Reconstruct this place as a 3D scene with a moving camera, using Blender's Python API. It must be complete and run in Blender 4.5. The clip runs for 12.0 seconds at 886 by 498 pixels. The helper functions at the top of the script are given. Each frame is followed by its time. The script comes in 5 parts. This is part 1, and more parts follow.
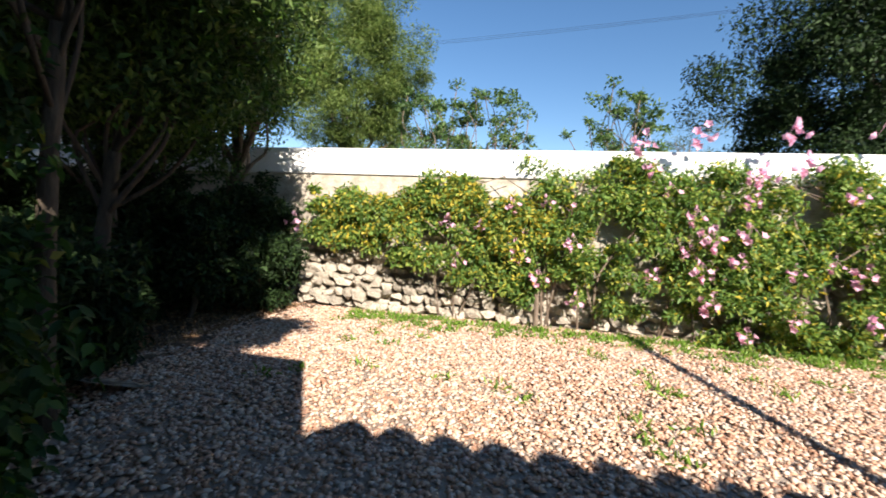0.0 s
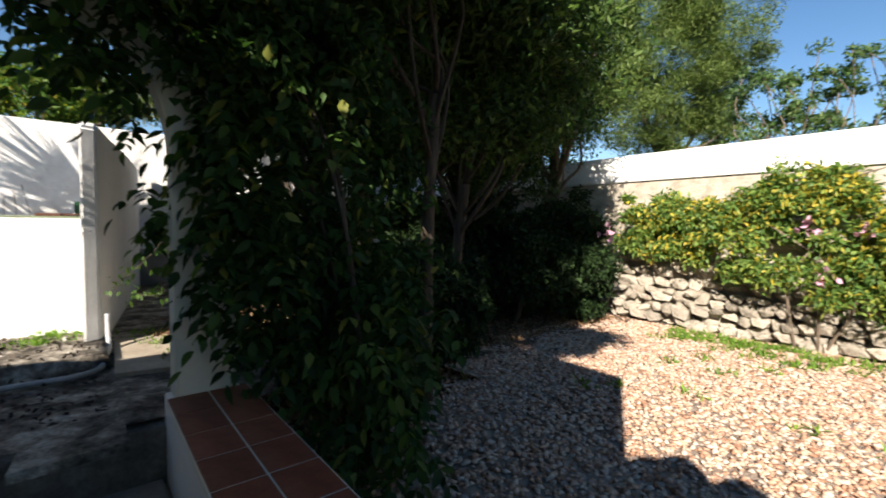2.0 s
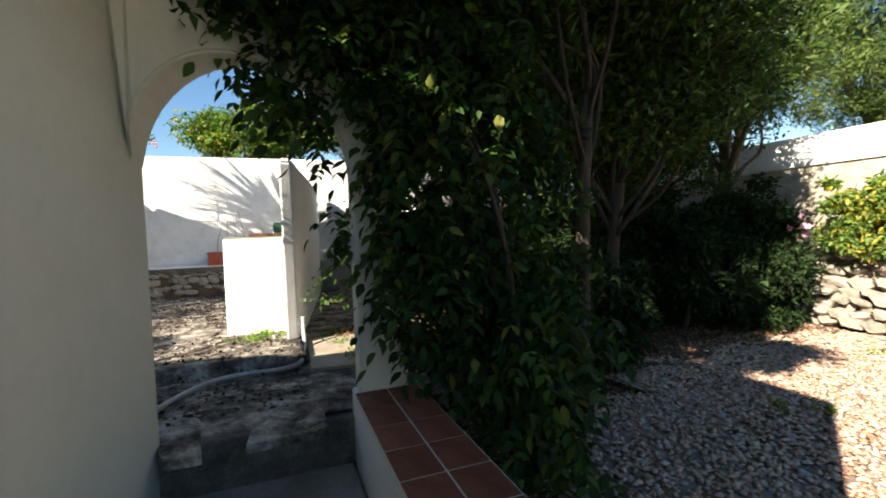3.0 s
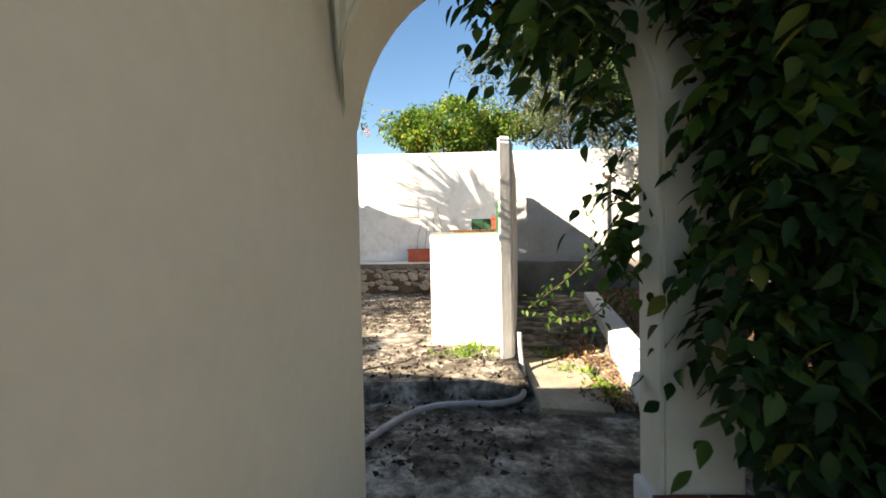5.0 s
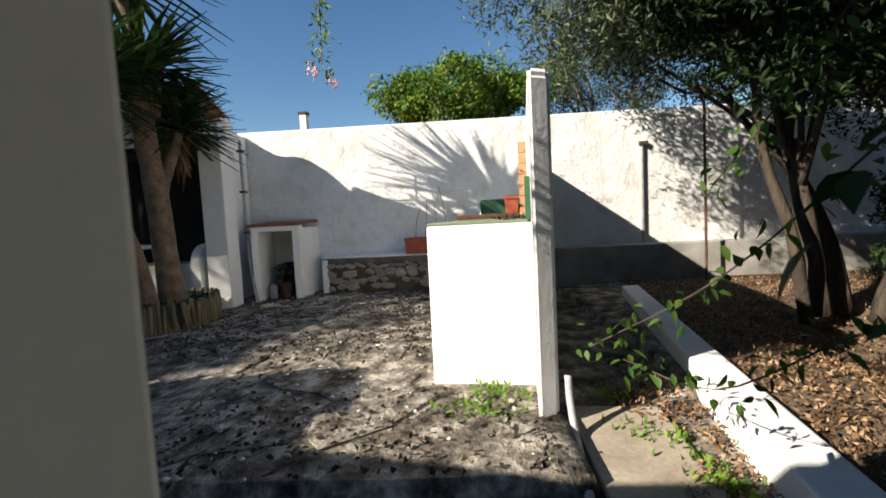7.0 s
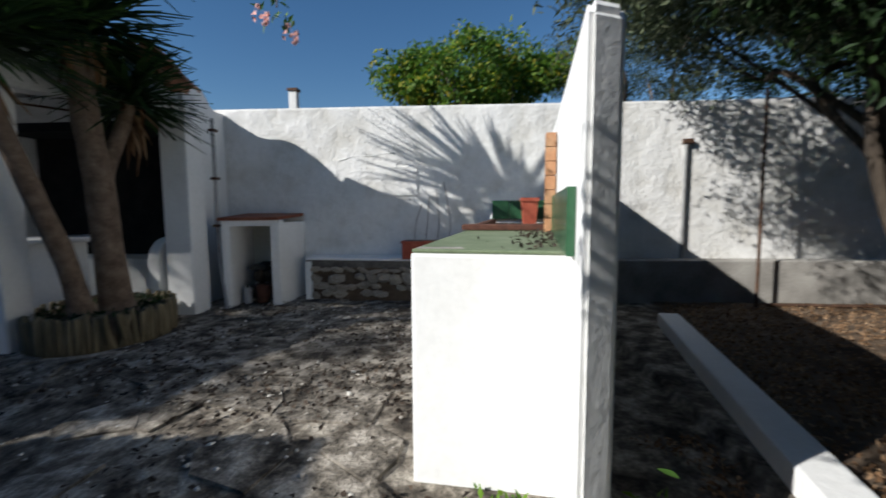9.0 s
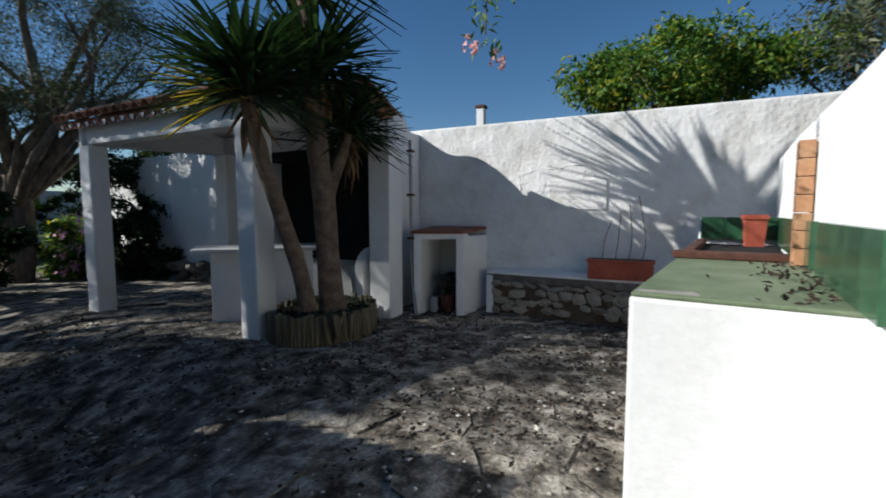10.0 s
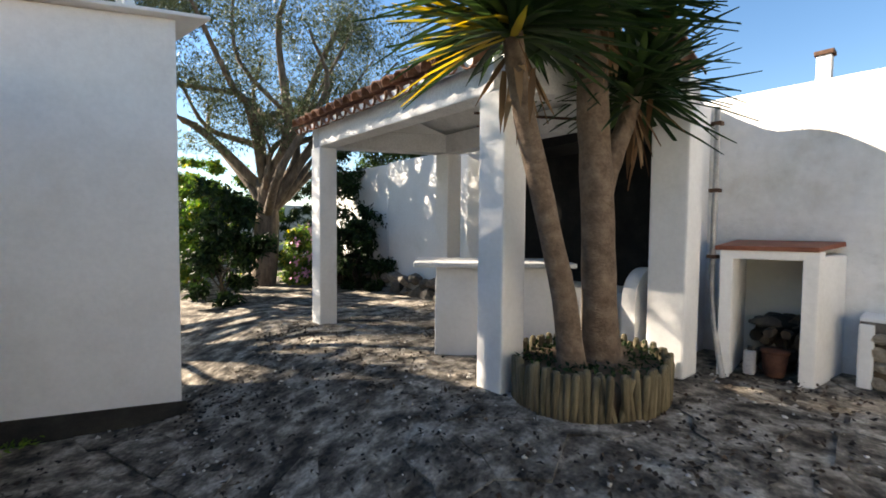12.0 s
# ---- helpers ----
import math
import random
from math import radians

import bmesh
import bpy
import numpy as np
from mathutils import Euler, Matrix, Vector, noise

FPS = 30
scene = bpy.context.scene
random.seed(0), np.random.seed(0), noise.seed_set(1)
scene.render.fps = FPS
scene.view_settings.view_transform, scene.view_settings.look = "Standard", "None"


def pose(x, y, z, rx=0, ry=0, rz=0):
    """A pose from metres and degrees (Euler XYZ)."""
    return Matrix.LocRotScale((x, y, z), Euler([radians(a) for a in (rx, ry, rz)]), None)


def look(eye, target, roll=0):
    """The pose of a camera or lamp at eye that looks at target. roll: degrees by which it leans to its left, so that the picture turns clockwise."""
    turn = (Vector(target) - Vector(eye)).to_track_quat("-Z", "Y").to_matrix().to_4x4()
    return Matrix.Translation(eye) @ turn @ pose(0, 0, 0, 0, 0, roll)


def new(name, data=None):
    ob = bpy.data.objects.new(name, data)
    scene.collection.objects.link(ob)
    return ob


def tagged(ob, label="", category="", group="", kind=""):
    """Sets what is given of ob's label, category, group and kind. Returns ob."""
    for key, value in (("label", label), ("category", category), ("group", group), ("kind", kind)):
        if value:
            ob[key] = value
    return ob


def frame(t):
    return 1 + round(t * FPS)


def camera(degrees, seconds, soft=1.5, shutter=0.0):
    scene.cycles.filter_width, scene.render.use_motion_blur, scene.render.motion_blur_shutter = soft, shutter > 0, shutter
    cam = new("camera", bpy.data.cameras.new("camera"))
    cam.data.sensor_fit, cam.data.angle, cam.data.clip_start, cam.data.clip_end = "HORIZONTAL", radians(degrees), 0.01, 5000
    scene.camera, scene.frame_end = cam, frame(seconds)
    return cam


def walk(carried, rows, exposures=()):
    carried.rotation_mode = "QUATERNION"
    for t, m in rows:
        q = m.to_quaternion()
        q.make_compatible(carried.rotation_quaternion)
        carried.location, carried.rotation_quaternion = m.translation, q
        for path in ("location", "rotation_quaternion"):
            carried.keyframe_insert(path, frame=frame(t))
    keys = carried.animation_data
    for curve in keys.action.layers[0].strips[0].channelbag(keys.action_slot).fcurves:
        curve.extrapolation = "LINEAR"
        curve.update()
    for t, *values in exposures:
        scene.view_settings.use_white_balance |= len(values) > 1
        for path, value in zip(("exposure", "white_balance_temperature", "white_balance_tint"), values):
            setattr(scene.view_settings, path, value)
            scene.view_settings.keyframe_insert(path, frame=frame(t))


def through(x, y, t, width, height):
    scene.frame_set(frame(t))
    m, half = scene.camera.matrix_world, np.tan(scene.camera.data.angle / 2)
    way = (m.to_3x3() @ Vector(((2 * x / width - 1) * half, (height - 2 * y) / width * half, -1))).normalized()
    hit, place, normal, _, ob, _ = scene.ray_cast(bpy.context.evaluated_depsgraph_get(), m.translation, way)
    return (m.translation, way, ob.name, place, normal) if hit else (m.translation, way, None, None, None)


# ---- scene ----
cam = camera(90.2, 12.0, soft=1.7, shutter=0.25)
PATH = [
    (0, (-0.707, 0.509, 0.908), (-1.143, 2.459, 0.814), 3.0),
    (0.5, (-0.749, 0.513, 0.924), (-1.49, 2.366, 0.806), 3.0),
    (1, (-0.776, 0.51, 0.894), (-1.827, 2.208, 0.785), 3.5),
    (1.5, (-0.776, 0.499, 0.923), (-2.062, 2.026, 0.805), 3.0),
    (2, (-0.772, 0.446, 0.963), (-2.324, 1.702, 0.859), 0.8),
    (2.5, (-0.755, 0.389, 1.005), (-2.507, 1.35, 0.908), -0.4),
    (2.7, (-0.779, 0.381, 1.005), (-2.591, 1.224, 0.909), -1.3),
    (3, (-0.786, 0.359, 0.997), (-2.656, 1.064, 0.914), -2.0),
    (3.3, (-0.858, 0.315, 0.982), (-2.782, 0.852, 0.897), -2.4),
    (3.5, (-0.94, 0.288, 0.99), (-2.896, 0.695, 0.907), -3.0),
    (3.7, (-1.088, 0.226, 0.989), (-3.06, 0.549, 0.905), -3.2),
    (5.3, (-2.012, 0.089, 0.97), (-4.008, -0.011, 0.905), -0.9),
    (5.5, (-2.144, 0.077, 0.99), (-4.14, -0.015, 0.901), -1.0),
    (6, (-2.482, 0.022, 1.009), (-4.474, -0.065, 0.848), -2.6),
    (6.5, (-2.807, 0.026, 1.016), (-4.799, -0.095, 0.885), -3.5),
    (7, (-3.101, 0.069, 1.039), (-5.093, -0.025, 0.894), -2.9),
    (8.8, (-3.954, 0.091, 1.139), (-5.95, 0.142, 1.018), -0.1),
    (9, (-4.032, 0.097, 1.174), (-6.019, -0.035, 0.983), -0.3),
    (9.5, (-4.117, 0.038, 1.263), (-6.013, -0.567, 1.06), -0.1),
    (10, (-4.136, -0.082, 1.283), (-5.933, -0.945, 1.121), -0.1),
    (10.5, (-4.132, -0.192, 1.283), (-5.748, -1.364, 1.157), -0.3),
    (11, (-4.16, -0.347, 1.255), (-5.546, -1.784, 1.146), 0.2),
    (11.5, (-4.58, -1.081, 1.189), (-5.874, -2.601, 1.075), -0.6),
    (12, (-4.927, -1.605, 1.167), (-6.241, -3.11, 1.081), 0.5),
]
EXPOSURE = [(0, 1.42, 6700, 14), (1.5, 1.38, 6700, 14), (2.5, 1.3, 6900, 12), (3, 1.75, 7100, 12), (3.5, 2.25, 7300, 12), (5.5, 2.0, 8000, 14), (6.5, 1.45, 7200, 12), (7.2, 1.0, 6700, 11),
            (9, 0.45, 6000, 10), (9.5, 0.37, 5900, 10), (10.5, 0.42, 5900, 9), (11, 1.12, 6500, 12), (11.5, 1.85, 7000, 14), (12, 2.17, 7400, 14)]
walk(cam, [(t, look(eye, target, roll)) for t, eye, target, roll in PATH], EXPOSURE)

# ---- world, sun, exposure ----
SUN_EL = radians(29.5)
SUN_TO = Vector((0.5 * math.cos(SUN_EL), -0.866 * math.cos(SUN_EL), math.sin(SUN_EL)))
world = bpy.data.worlds.new("sky")
scene.world = world
world.use_nodes = True
wn = world.node_tree.nodes
sky = wn.new("ShaderNodeTexSky")
sky.sky_type, sky.sun_disc = "NISHITA", False
sky.sun_elevation, sky.sun_rotation = SUN_EL, radians(150)
sky.air_density, sky.dust_density, sky.ozone_density = 1.0, 0.0, 2.2
wn["Background"].inputs["Strength"].default_value = 0.06
tint = wn.new("ShaderNodeHueSaturation")
tint.inputs["Saturation"].default_value = 1.2
world.node_tree.links.new(sky.outputs["Color"], tint.inputs["Color"])
world.node_tree.links.new(tint.outputs["Color"], wn["Background"].inputs["Color"])
sun = new("sun", bpy.data.lights.new("sun", "SUN"))
sun.data.energy, sun.data.angle, sun.data.color = 5.0, radians(0.53), (1.0, 0.94, 0.84)
sun.matrix_world = look(SUN_TO * 50, (0, 0, 0))


# ---- materials ----
def material(name, rough=0.8, metal=0.0, spec=0.3):
    m = bpy.data.materials.new(name)
    m.use_nodes = True
    nt = m.node_tree
    b = nt.nodes["Principled BSDF"]
    b.inputs["Roughness"].default_value = rough
    b.inputs["Metallic"].default_value = metal
    b.inputs["Specular IOR Level"].default_value = spec
    return m, nt, b


def noise_node(nt, scale, detail=6, rough=0.6, coords="Object", stretch=None):
    tc = nt.nodes.new("ShaderNodeTexCoord")
    n = nt.nodes.new("ShaderNodeTexNoise")
    n.inputs["Scale"].default_value = scale
    n.inputs["Detail"].default_value = detail
    n.inputs["Roughness"].default_value = rough
    if stretch:
        mp = nt.nodes.new("ShaderNodeMapping")
        mp.inputs["Scale"].default_value = stretch
        nt.links.new(tc.outputs[coords], mp.inputs["Vector"])
        nt.links.new(mp.outputs["Vector"], n.inputs["Vector"])
    else:
        nt.links.new(tc.outputs[coords], n.inputs["Vector"])
    return n


def ramp(nt, source, stops):
    r = nt.nodes.new("ShaderNodeValToRGB")
    el = r.color_ramp.elements
    while len(el) < len(stops):
        el.new(0.5)
    for e, (p, c) in zip(el, stops):
        e.position, e.color = p, (*c, 1)
    nt.links.new(source, r.inputs["Fac"])
    return r


def mix(nt, a, b, fac=0.5, mode="MIX"):
    m = nt.nodes.new("ShaderNodeMix")
    m.data_type, m.blend_type = "RGBA", mode
    if hasattr(fac, "links"):
        nt.links.new(fac, m.inputs[0])
    else:
        m.inputs[0].default_value = fac
    nt.links.new(a, m.inputs[6])
    nt.links.new(b, m.inputs[7])
    return m.outputs[2]


def bump(nt, b, sources, prev=None):
    last = prev
    for out, strength, dist in sources:
        bp = nt.nodes.new("ShaderNodeBump")
        bp.inputs["Strength"].default_value = strength
        bp.inputs["Distance"].default_value = dist
        nt.links.new(out, bp.inputs["Height"])
        if last:
            nt.links.new(last, bp.inputs["Normal"])
        last = bp.outputs["Normal"]
    nt.links.new(last, b.inputs["Normal"])


def surface(name, lo, mid, hi, scale=6.0, fine=60.0, rough=0.85, bumps=(0.4, 0.3), depth=(0.02, 0.004), spec=0.3, coords="Object", metal=0.0, stretch=None, per_object=0.0, grainy=0.72, span=0.2):
    """A mottled surface: three tones at a large scale, a fine grain over it, relief at both scales."""
    m, nt, b = material(name, rough, metal, spec)
    big = noise_node(nt, scale, 7, 0.62, coords, stretch)
    small = noise_node(nt, fine, 4, 0.6, coords, stretch)
    base = ramp(nt, big.outputs["Fac"], [(0.5 - span, lo), (0.5, mid), (0.5 + span, hi)])
    grain = ramp(nt, small.outputs["Fac"], [(0.3, (grainy, grainy, grainy)), (0.65, (1.0, 1.0, 1.0))])
    col = mix(nt, base.outputs["Color"], grain.outputs["Color"], 0.8, "MULTIPLY")
    if per_object:
        oi = nt.nodes.new("ShaderNodeObjectInfo")
        tone = ramp(nt, oi.outputs["Random"], [(0.0, (1 - per_object,) * 3), (1.0, (1.0, 1.0, 1.0))])
        col = mix(nt, col, tone.outputs["Color"], 1.0, "MULTIPLY")
    nt.links.new(col, b.inputs["Base Color"])
    bump(nt, b, [(big.outputs["Fac"], bumps[0], depth[0]), (small.outputs["Fac"], bumps[1], depth[1])])
    return m


def leaf_material(name, stops, through=0.35, rough=0.45):
    m, nt, b = material(name, rough, 0, 0.22)
    geo = nt.nodes.new("ShaderNodeNewGeometry")
    r = ramp(nt, geo.outputs["Random Per Island"], stops)
    nt.links.new(r.outputs["Color"], b.inputs["Base Color"])
    tr = nt.nodes.new("ShaderNodeBsdfTranslucent")
    bright = nt.nodes.new("ShaderNodeHueSaturation")
    bright.inputs["Value"].default_value = 1.6
    bright.inputs["Saturation"].default_value = 1.1
    nt.links.new(r.outputs["Color"], bright.inputs["Color"])
    nt.links.new(bright.outputs["Color"], tr.inputs["Color"])
    mx = nt.nodes.new("ShaderNodeMixShader")
    mx.inputs[0].default_value = through
    nt.links.new(b.outputs[0], mx.inputs[1])
    nt.links.new(tr.outputs[0], mx.inputs[2])
    nt.links.new(mx.outputs[0], nt.nodes["Material Output"].inputs["Surface"])
    return m


WHITE = surface("whitewashed_plaster", (0.72, 0.71, 0.68), (0.79, 0.785, 0.765), (0.82, 0.815, 0.795), 1.6, 26, 0.9, (0.4, 0.3), (0.03, 0.006), grainy=0.92)
WHITE_ROUGH = surface("rough_white_render", (0.6, 0.58, 0.53), (0.74, 0.73, 0.7), (0.8, 0.79, 0.77), 2.6, 15, 0.92, (0.65, 0.38), (0.07, 0.016), grainy=0.9)
CREAM = surface("cream_plaster", (0.645, 0.62, 0.52), (0.712, 0.698, 0.6), (0.755, 0.745, 0.65), 0.8, 20, 0.9, (0.2, 0.08), (0.02, 0.003), grainy=0.94)
CONCRETE = surface("weathered_concrete", (0.2, 0.19, 0.17), (0.33, 0.31, 0.28), (0.44, 0.42, 0.38), 2.2, 45, 0.92, (0.5, 0.5), (0.02, 0.006))
PAVING = surface("worn_limestone_paving", (0.05, 0.042, 0.033), (0.275, 0.24, 0.193), (0.64, 0.575, 0.485), 5.5, 38, 0.93, (0.7, 1.0), (0.03, 0.022), per_object=0.35, grainy=0.32, span=0.13)
JOINT = surface("dirty_mortar", (0.045, 0.037, 0.029), (0.205, 0.175, 0.138), (0.54, 0.485, 0.4), 5.0, 34, 0.95, (0.7, 1.0), (0.03, 0.022), grainy=0.32, span=0.13)
STONE = surface("pale_limestone", (0.33, 0.275, 0.21), (0.52, 0.455, 0.365), (0.66, 0.6, 0.5), 5.0, 40, 0.93, (0.8, 0.6), (0.03, 0.008), per_object=0.35)
STONE_DARK = surface("weathered_dark_stone", (0.1, 0.09, 0.08), (0.2, 0.18, 0.155), (0.34, 0.31, 0.27), 5.0, 40, 0.93, (0.8, 0.6), (0.03, 0.008), per_object=0.45)
EARTH = surface("dry_brown_earth", (0.06, 0.042, 0.03), (0.11, 0.078, 0.052), (0.19, 0.14, 0.095), 4.0, 60, 0.97, (0.7, 0.7), (0.03, 0.01))
GRAVEL_BED = surface("gravel_bed", (0.2, 0.15, 0.115), (0.33, 0.26, 0.205), (0.44, 0.36, 0.29), 9, 70, 0.95, (0.6, 0.8), (0.03, 0.015))
TERRACOTTA = surface("terracotta_tile", (0.2, 0.06, 0.035), (0.3, 0.095, 0.05), (0.36, 0.13, 0.075), 5, 70, 0.6, (0.15, 0.2), (0.01, 0.002), per_object=0.25)
ROOF_TILE = surface("weathered_roof_tile", (0.2, 0.085, 0.05), (0.36, 0.17, 0.1), (0.46, 0.27, 0.18), 8, 60, 0.88, (0.4, 0.4), (0.01, 0.003), per_object=0.4)
BRICK = surface("orange_fire_brick", (0.42, 0.2, 0.095), (0.53, 0.28, 0.145), (0.6, 0.36, 0.2), 6, 60, 0.85, (0.3, 0.3), (0.01, 0.003), per_object=0.2)
GREEN_TILE = surface("green_glazed_tile", (0.022, 0.07, 0.035), (0.035, 0.105, 0.05), (0.055, 0.14, 0.07), 5, 50, 0.22, (0.1, 0.1), (0.006, 0.001), spec=0.5, per_object=0.25)
GREEN_TOP = surface("faded_green_worktop", (0.14, 0.18, 0.1), (0.2, 0.25, 0.145), (0.27, 0.31, 0.2), 5, 60, 0.55, (0.2, 0.3), (0.01, 0.002), per_object=0.15)
BURNT = surface("burnt_brick", (0.05, 0.022, 0.015), (0.095, 0.04, 0.026), (0.15, 0.07, 0.045), 8, 60, 0.85)
PATH_SLAB = surface("tan_concrete_path", (0.26, 0.21, 0.155), (0.38, 0.32, 0.245), (0.47, 0.41, 0.325), 3, 40, 0.92, (0.4, 0.4), (0.02, 0.005))
MATT_BLACK = surface("matt_black", (0.006, 0.006, 0.006), (0.012, 0.011, 0.01), (0.022, 0.02, 0.018), 5, 60, 0.95)
BARK = surface("grey_brown_bark", (0.075, 0.055, 0.04), (0.16, 0.12, 0.088), (0.27, 0.21, 0.155), 9, 50, 0.95, (0.9, 0.6), (0.03, 0.01), stretch=(1, 1, 0.25))
BARK_DARK = surface("dark_bark", (0.03, 0.024, 0.018), (0.06, 0.046, 0.034), (0.11, 0.085, 0.06), 9, 50, 0.95, (0.9, 0.6), (0.03, 0.01), stretch=(1, 1, 0.25))
YUCCA_BARK = surface("yucca_trunk_bark", (0.11, 0.076, 0.052), (0.185, 0.13, 0.09), (0.27, 0.2, 0.145), 9, 50, 0.92, (0.8, 0.6), (0.025, 0.01), stretch=(1.0, 1.0, 1.2))
LOG = surface("weathered_log_edging", (0.1, 0.085, 0.05), (0.2, 0.165, 0.1), (0.3, 0.25, 0.165), 6, 40, 0.9, (0.6, 0.5), (0.02, 0.006), stretch=(4, 4, 0.5), per_object=0.35)
METAL = surface("galvanised_pipe", (0.25, 0.25, 0.25), (0.36, 0.36, 0.36), (0.45, 0.45, 0.44), 8, 60, 0.5, (0.1, 0.1), (0.004, 0.001), metal=0.6)
HOSE = surface("grey_plastic_hose", (0.3, 0.3, 0.31), (0.4, 0.4, 0.41), (0.46, 0.46, 0.47), 6, 60, 0.5, (0.1, 0.1), (0.004, 0.001))
RED_PLASTIC = surface("red_clay_trough", (0.26, 0.055, 0.03), (0.36, 0.08, 0.045), (0.42, 0.12, 0.07), 7, 60, 0.65, (0.1, 0.2), (0.006, 0.001))
PLINTH = surface("dark_plinth_paint", (0.02, 0.019, 0.018), (0.035, 0.033, 0.03), (0.06, 0.056, 0.05), 4, 50, 0.85)
TIMBER = surface("white_painted_timber", (0.56, 0.56, 0.55), (0.68, 0.68, 0.67), (0.75, 0.75, 0.74), 3, 60, 0.7, (0.15, 0.2), (0.01, 0.002))
RUST = surface("rusty_iron", (0.05, 0.03, 0.02), (0.1, 0.055, 0.035), (0.16, 0.09, 0.055), 9, 60, 0.85, metal=0.3)

LEAF_VINE = leaf_material("vine_leaf", [(0, (0.012, 0.03, 0.007)), (0.55, (0.022, 0.052, 0.011)), (0.9, (0.045, 0.095, 0.02)), (1, (0.15, 0.16, 0.028))], 0.28, 0.6)
LEAF_BRIGHT = leaf_material("bright_green_leaf", [(0, (0.03, 0.07, 0.012)), (0.6, (0.055, 0.11, 0.02)), (1, (0.1, 0.16, 0.03))], 0.35, 0.5)
LEAF_HEDGE = leaf_material("flowering_creeper_leaf", [(0, (0.055, 0.11, 0.03)), (0.4, (0.1, 0.18, 0.04)), (0.75, (0.19, 0.27, 0.058)), (0.92, (0.32, 0.34, 0.075)), (1, (0.52, 0.4, 0.05))])
LEAF_YELLOW = leaf_material("yellowing_creeper_leaf", [(0, (0.22, 0.22, 0.04)), (0.5, (0.42, 0.34, 0.04)), (1, (0.55, 0.42, 0.07))])
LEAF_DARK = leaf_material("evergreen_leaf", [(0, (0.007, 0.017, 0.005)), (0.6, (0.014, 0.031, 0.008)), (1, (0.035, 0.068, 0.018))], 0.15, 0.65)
LEAF_GARDEN = leaf_material("mid_green_leaf", [(0, (0.014, 0.032, 0.008)), (0.6, (0.035, 0.07, 0.016)), (1, (0.095, 0.145, 0.034))], 0.28, 0.55)
LEAF_OLIVE = leaf_material("olive_leaf", [(0, (0.035, 0.05, 0.022)), (0.5, (0.07, 0.09, 0.042)), (1, (0.16, 0.18, 0.105))], 0.22)
LEAF_LEMON = leaf_material("glossy_shrub_leaf", [(0, (0.04, 0.095, 0.018)), (0.5, (0.08, 0.155, 0.026)), (0.85, (0.16, 0.24, 0.04)), (1, (0.4, 0.34, 0.045))])
LEAF_SAPLING = leaf_material("young_fruit_leaf", [(0, (0.04, 0.085, 0.025)), (0.6, (0.075, 0.135, 0.04)), (1, (0.14, 0.2, 0.07))], 0.3, 0.5)
LEAF_PINE = leaf_material("pine_needle", [(0, (0.05, 0.09, 0.02)), (0.5, (0.095, 0.145, 0.034)), (1, (0.165, 0.21, 0.058))], 0.3)
LEAF_YUCCA = leaf_material("yucca_blade", [(0, (0.014, 0.03, 0.01)), (0.6, (0.026, 0.054, 0.016)), (1, (0.06, 0.105, 0.03))], 0.18, 0.5)
LEAF_YUCCA_OLD = leaf_material("yellow_yucca_blade", [(0, (0.36, 0.25, 0.035)), (0.6, (0.5, 0.36, 0.05)), (1, (0.2, 0.22, 0.05))], 0.3, 0.5)
LEAF_GRASS = leaf_material("weed_leaf", [(0, (0.07, 0.14, 0.02)), (0.6, (0.13, 0.24, 0.03)), (1, (0.22, 0.32, 0.06))])
LITTER = leaf_material("dry_leaf_litter", [(0, (0.08, 0.042, 0.02)), (0.5, (0.2, 0.115, 0.058)), (1, (0.4, 0.27, 0.16))], 0.1, 0.8)
DEBRIS = leaf_material("dark_pod_debris", [(0, (0.02, 0.015, 0.012)), (0.7, (0.045, 0.032, 0.024)), (1, (0.09, 0.065, 0.045))], 0.0, 0.85)
PETAL = leaf_material("pink_petal", [(0, (0.6, 0.24, 0.4)), (0.5, (0.72, 0.4, 0.53)), (1, (0.8, 0.56, 0.66))], 0.35, 0.6)
PETAL_PALE = leaf_material("pale_pink_petal", [(0, (0.75, 0.36, 0.34)), (1, (0.8, 0.55, 0.5))], 0.35, 0.6)
PEBBLE = leaf_material("pink_beige_pebble", [(0, (0.27, 0.145, 0.09)), (0.3, (0.46, 0.275, 0.185)), (0.6, (0.56, 0.385, 0.28)), (0.85, (0.61, 0.49, 0.395)), (1, (0.36, 0.3, 0.255))], 0.0, 0.85)

CHIP = leaf_material("pale_stone_chip", [(0, (0.35, 0.32, 0.28)), (0.6, (0.52, 0.49, 0.44)), (1, (0.68, 0.66, 0.61))], 0.0, 0.9)


# ---- helpers ----
def thing(name, place=(0, 0, 0), label="", category="", group="", kind="", turn=0.0):
    ob = new(name)
    ob.empty_display_size = 0.1
    ob.matrix_world = pose(*place, 0, 0, turn)
    return tagged(ob, label, category, group, kind)


def mesh_of(name, bm, mat, smooth=False):
    me = bpy.data.meshes.new(name)
    bm.to_mesh(me)
    bm.free()
    me.materials.append(mat)
    if smooth:
        me.polygons.foreach_set("use_smooth", [True] * len(me.polygons))
    return me


def part(name, bm, mat, parent=None, label="", smooth=False):
    ob = new(name, mesh_of(name, bm, mat, smooth))
    if parent:
        ob.parent = parent
        ob.matrix_parent_inverse = parent.matrix_world.inverted()
    if label:
        ob["label"] = label
    return ob


def piece(name, me, m, parent):
    ob = new(name, me)
    ob.parent = parent
    ob.matrix_parent_inverse = parent.matrix_world.inverted()
    ob.matrix_basis = m
    return ob


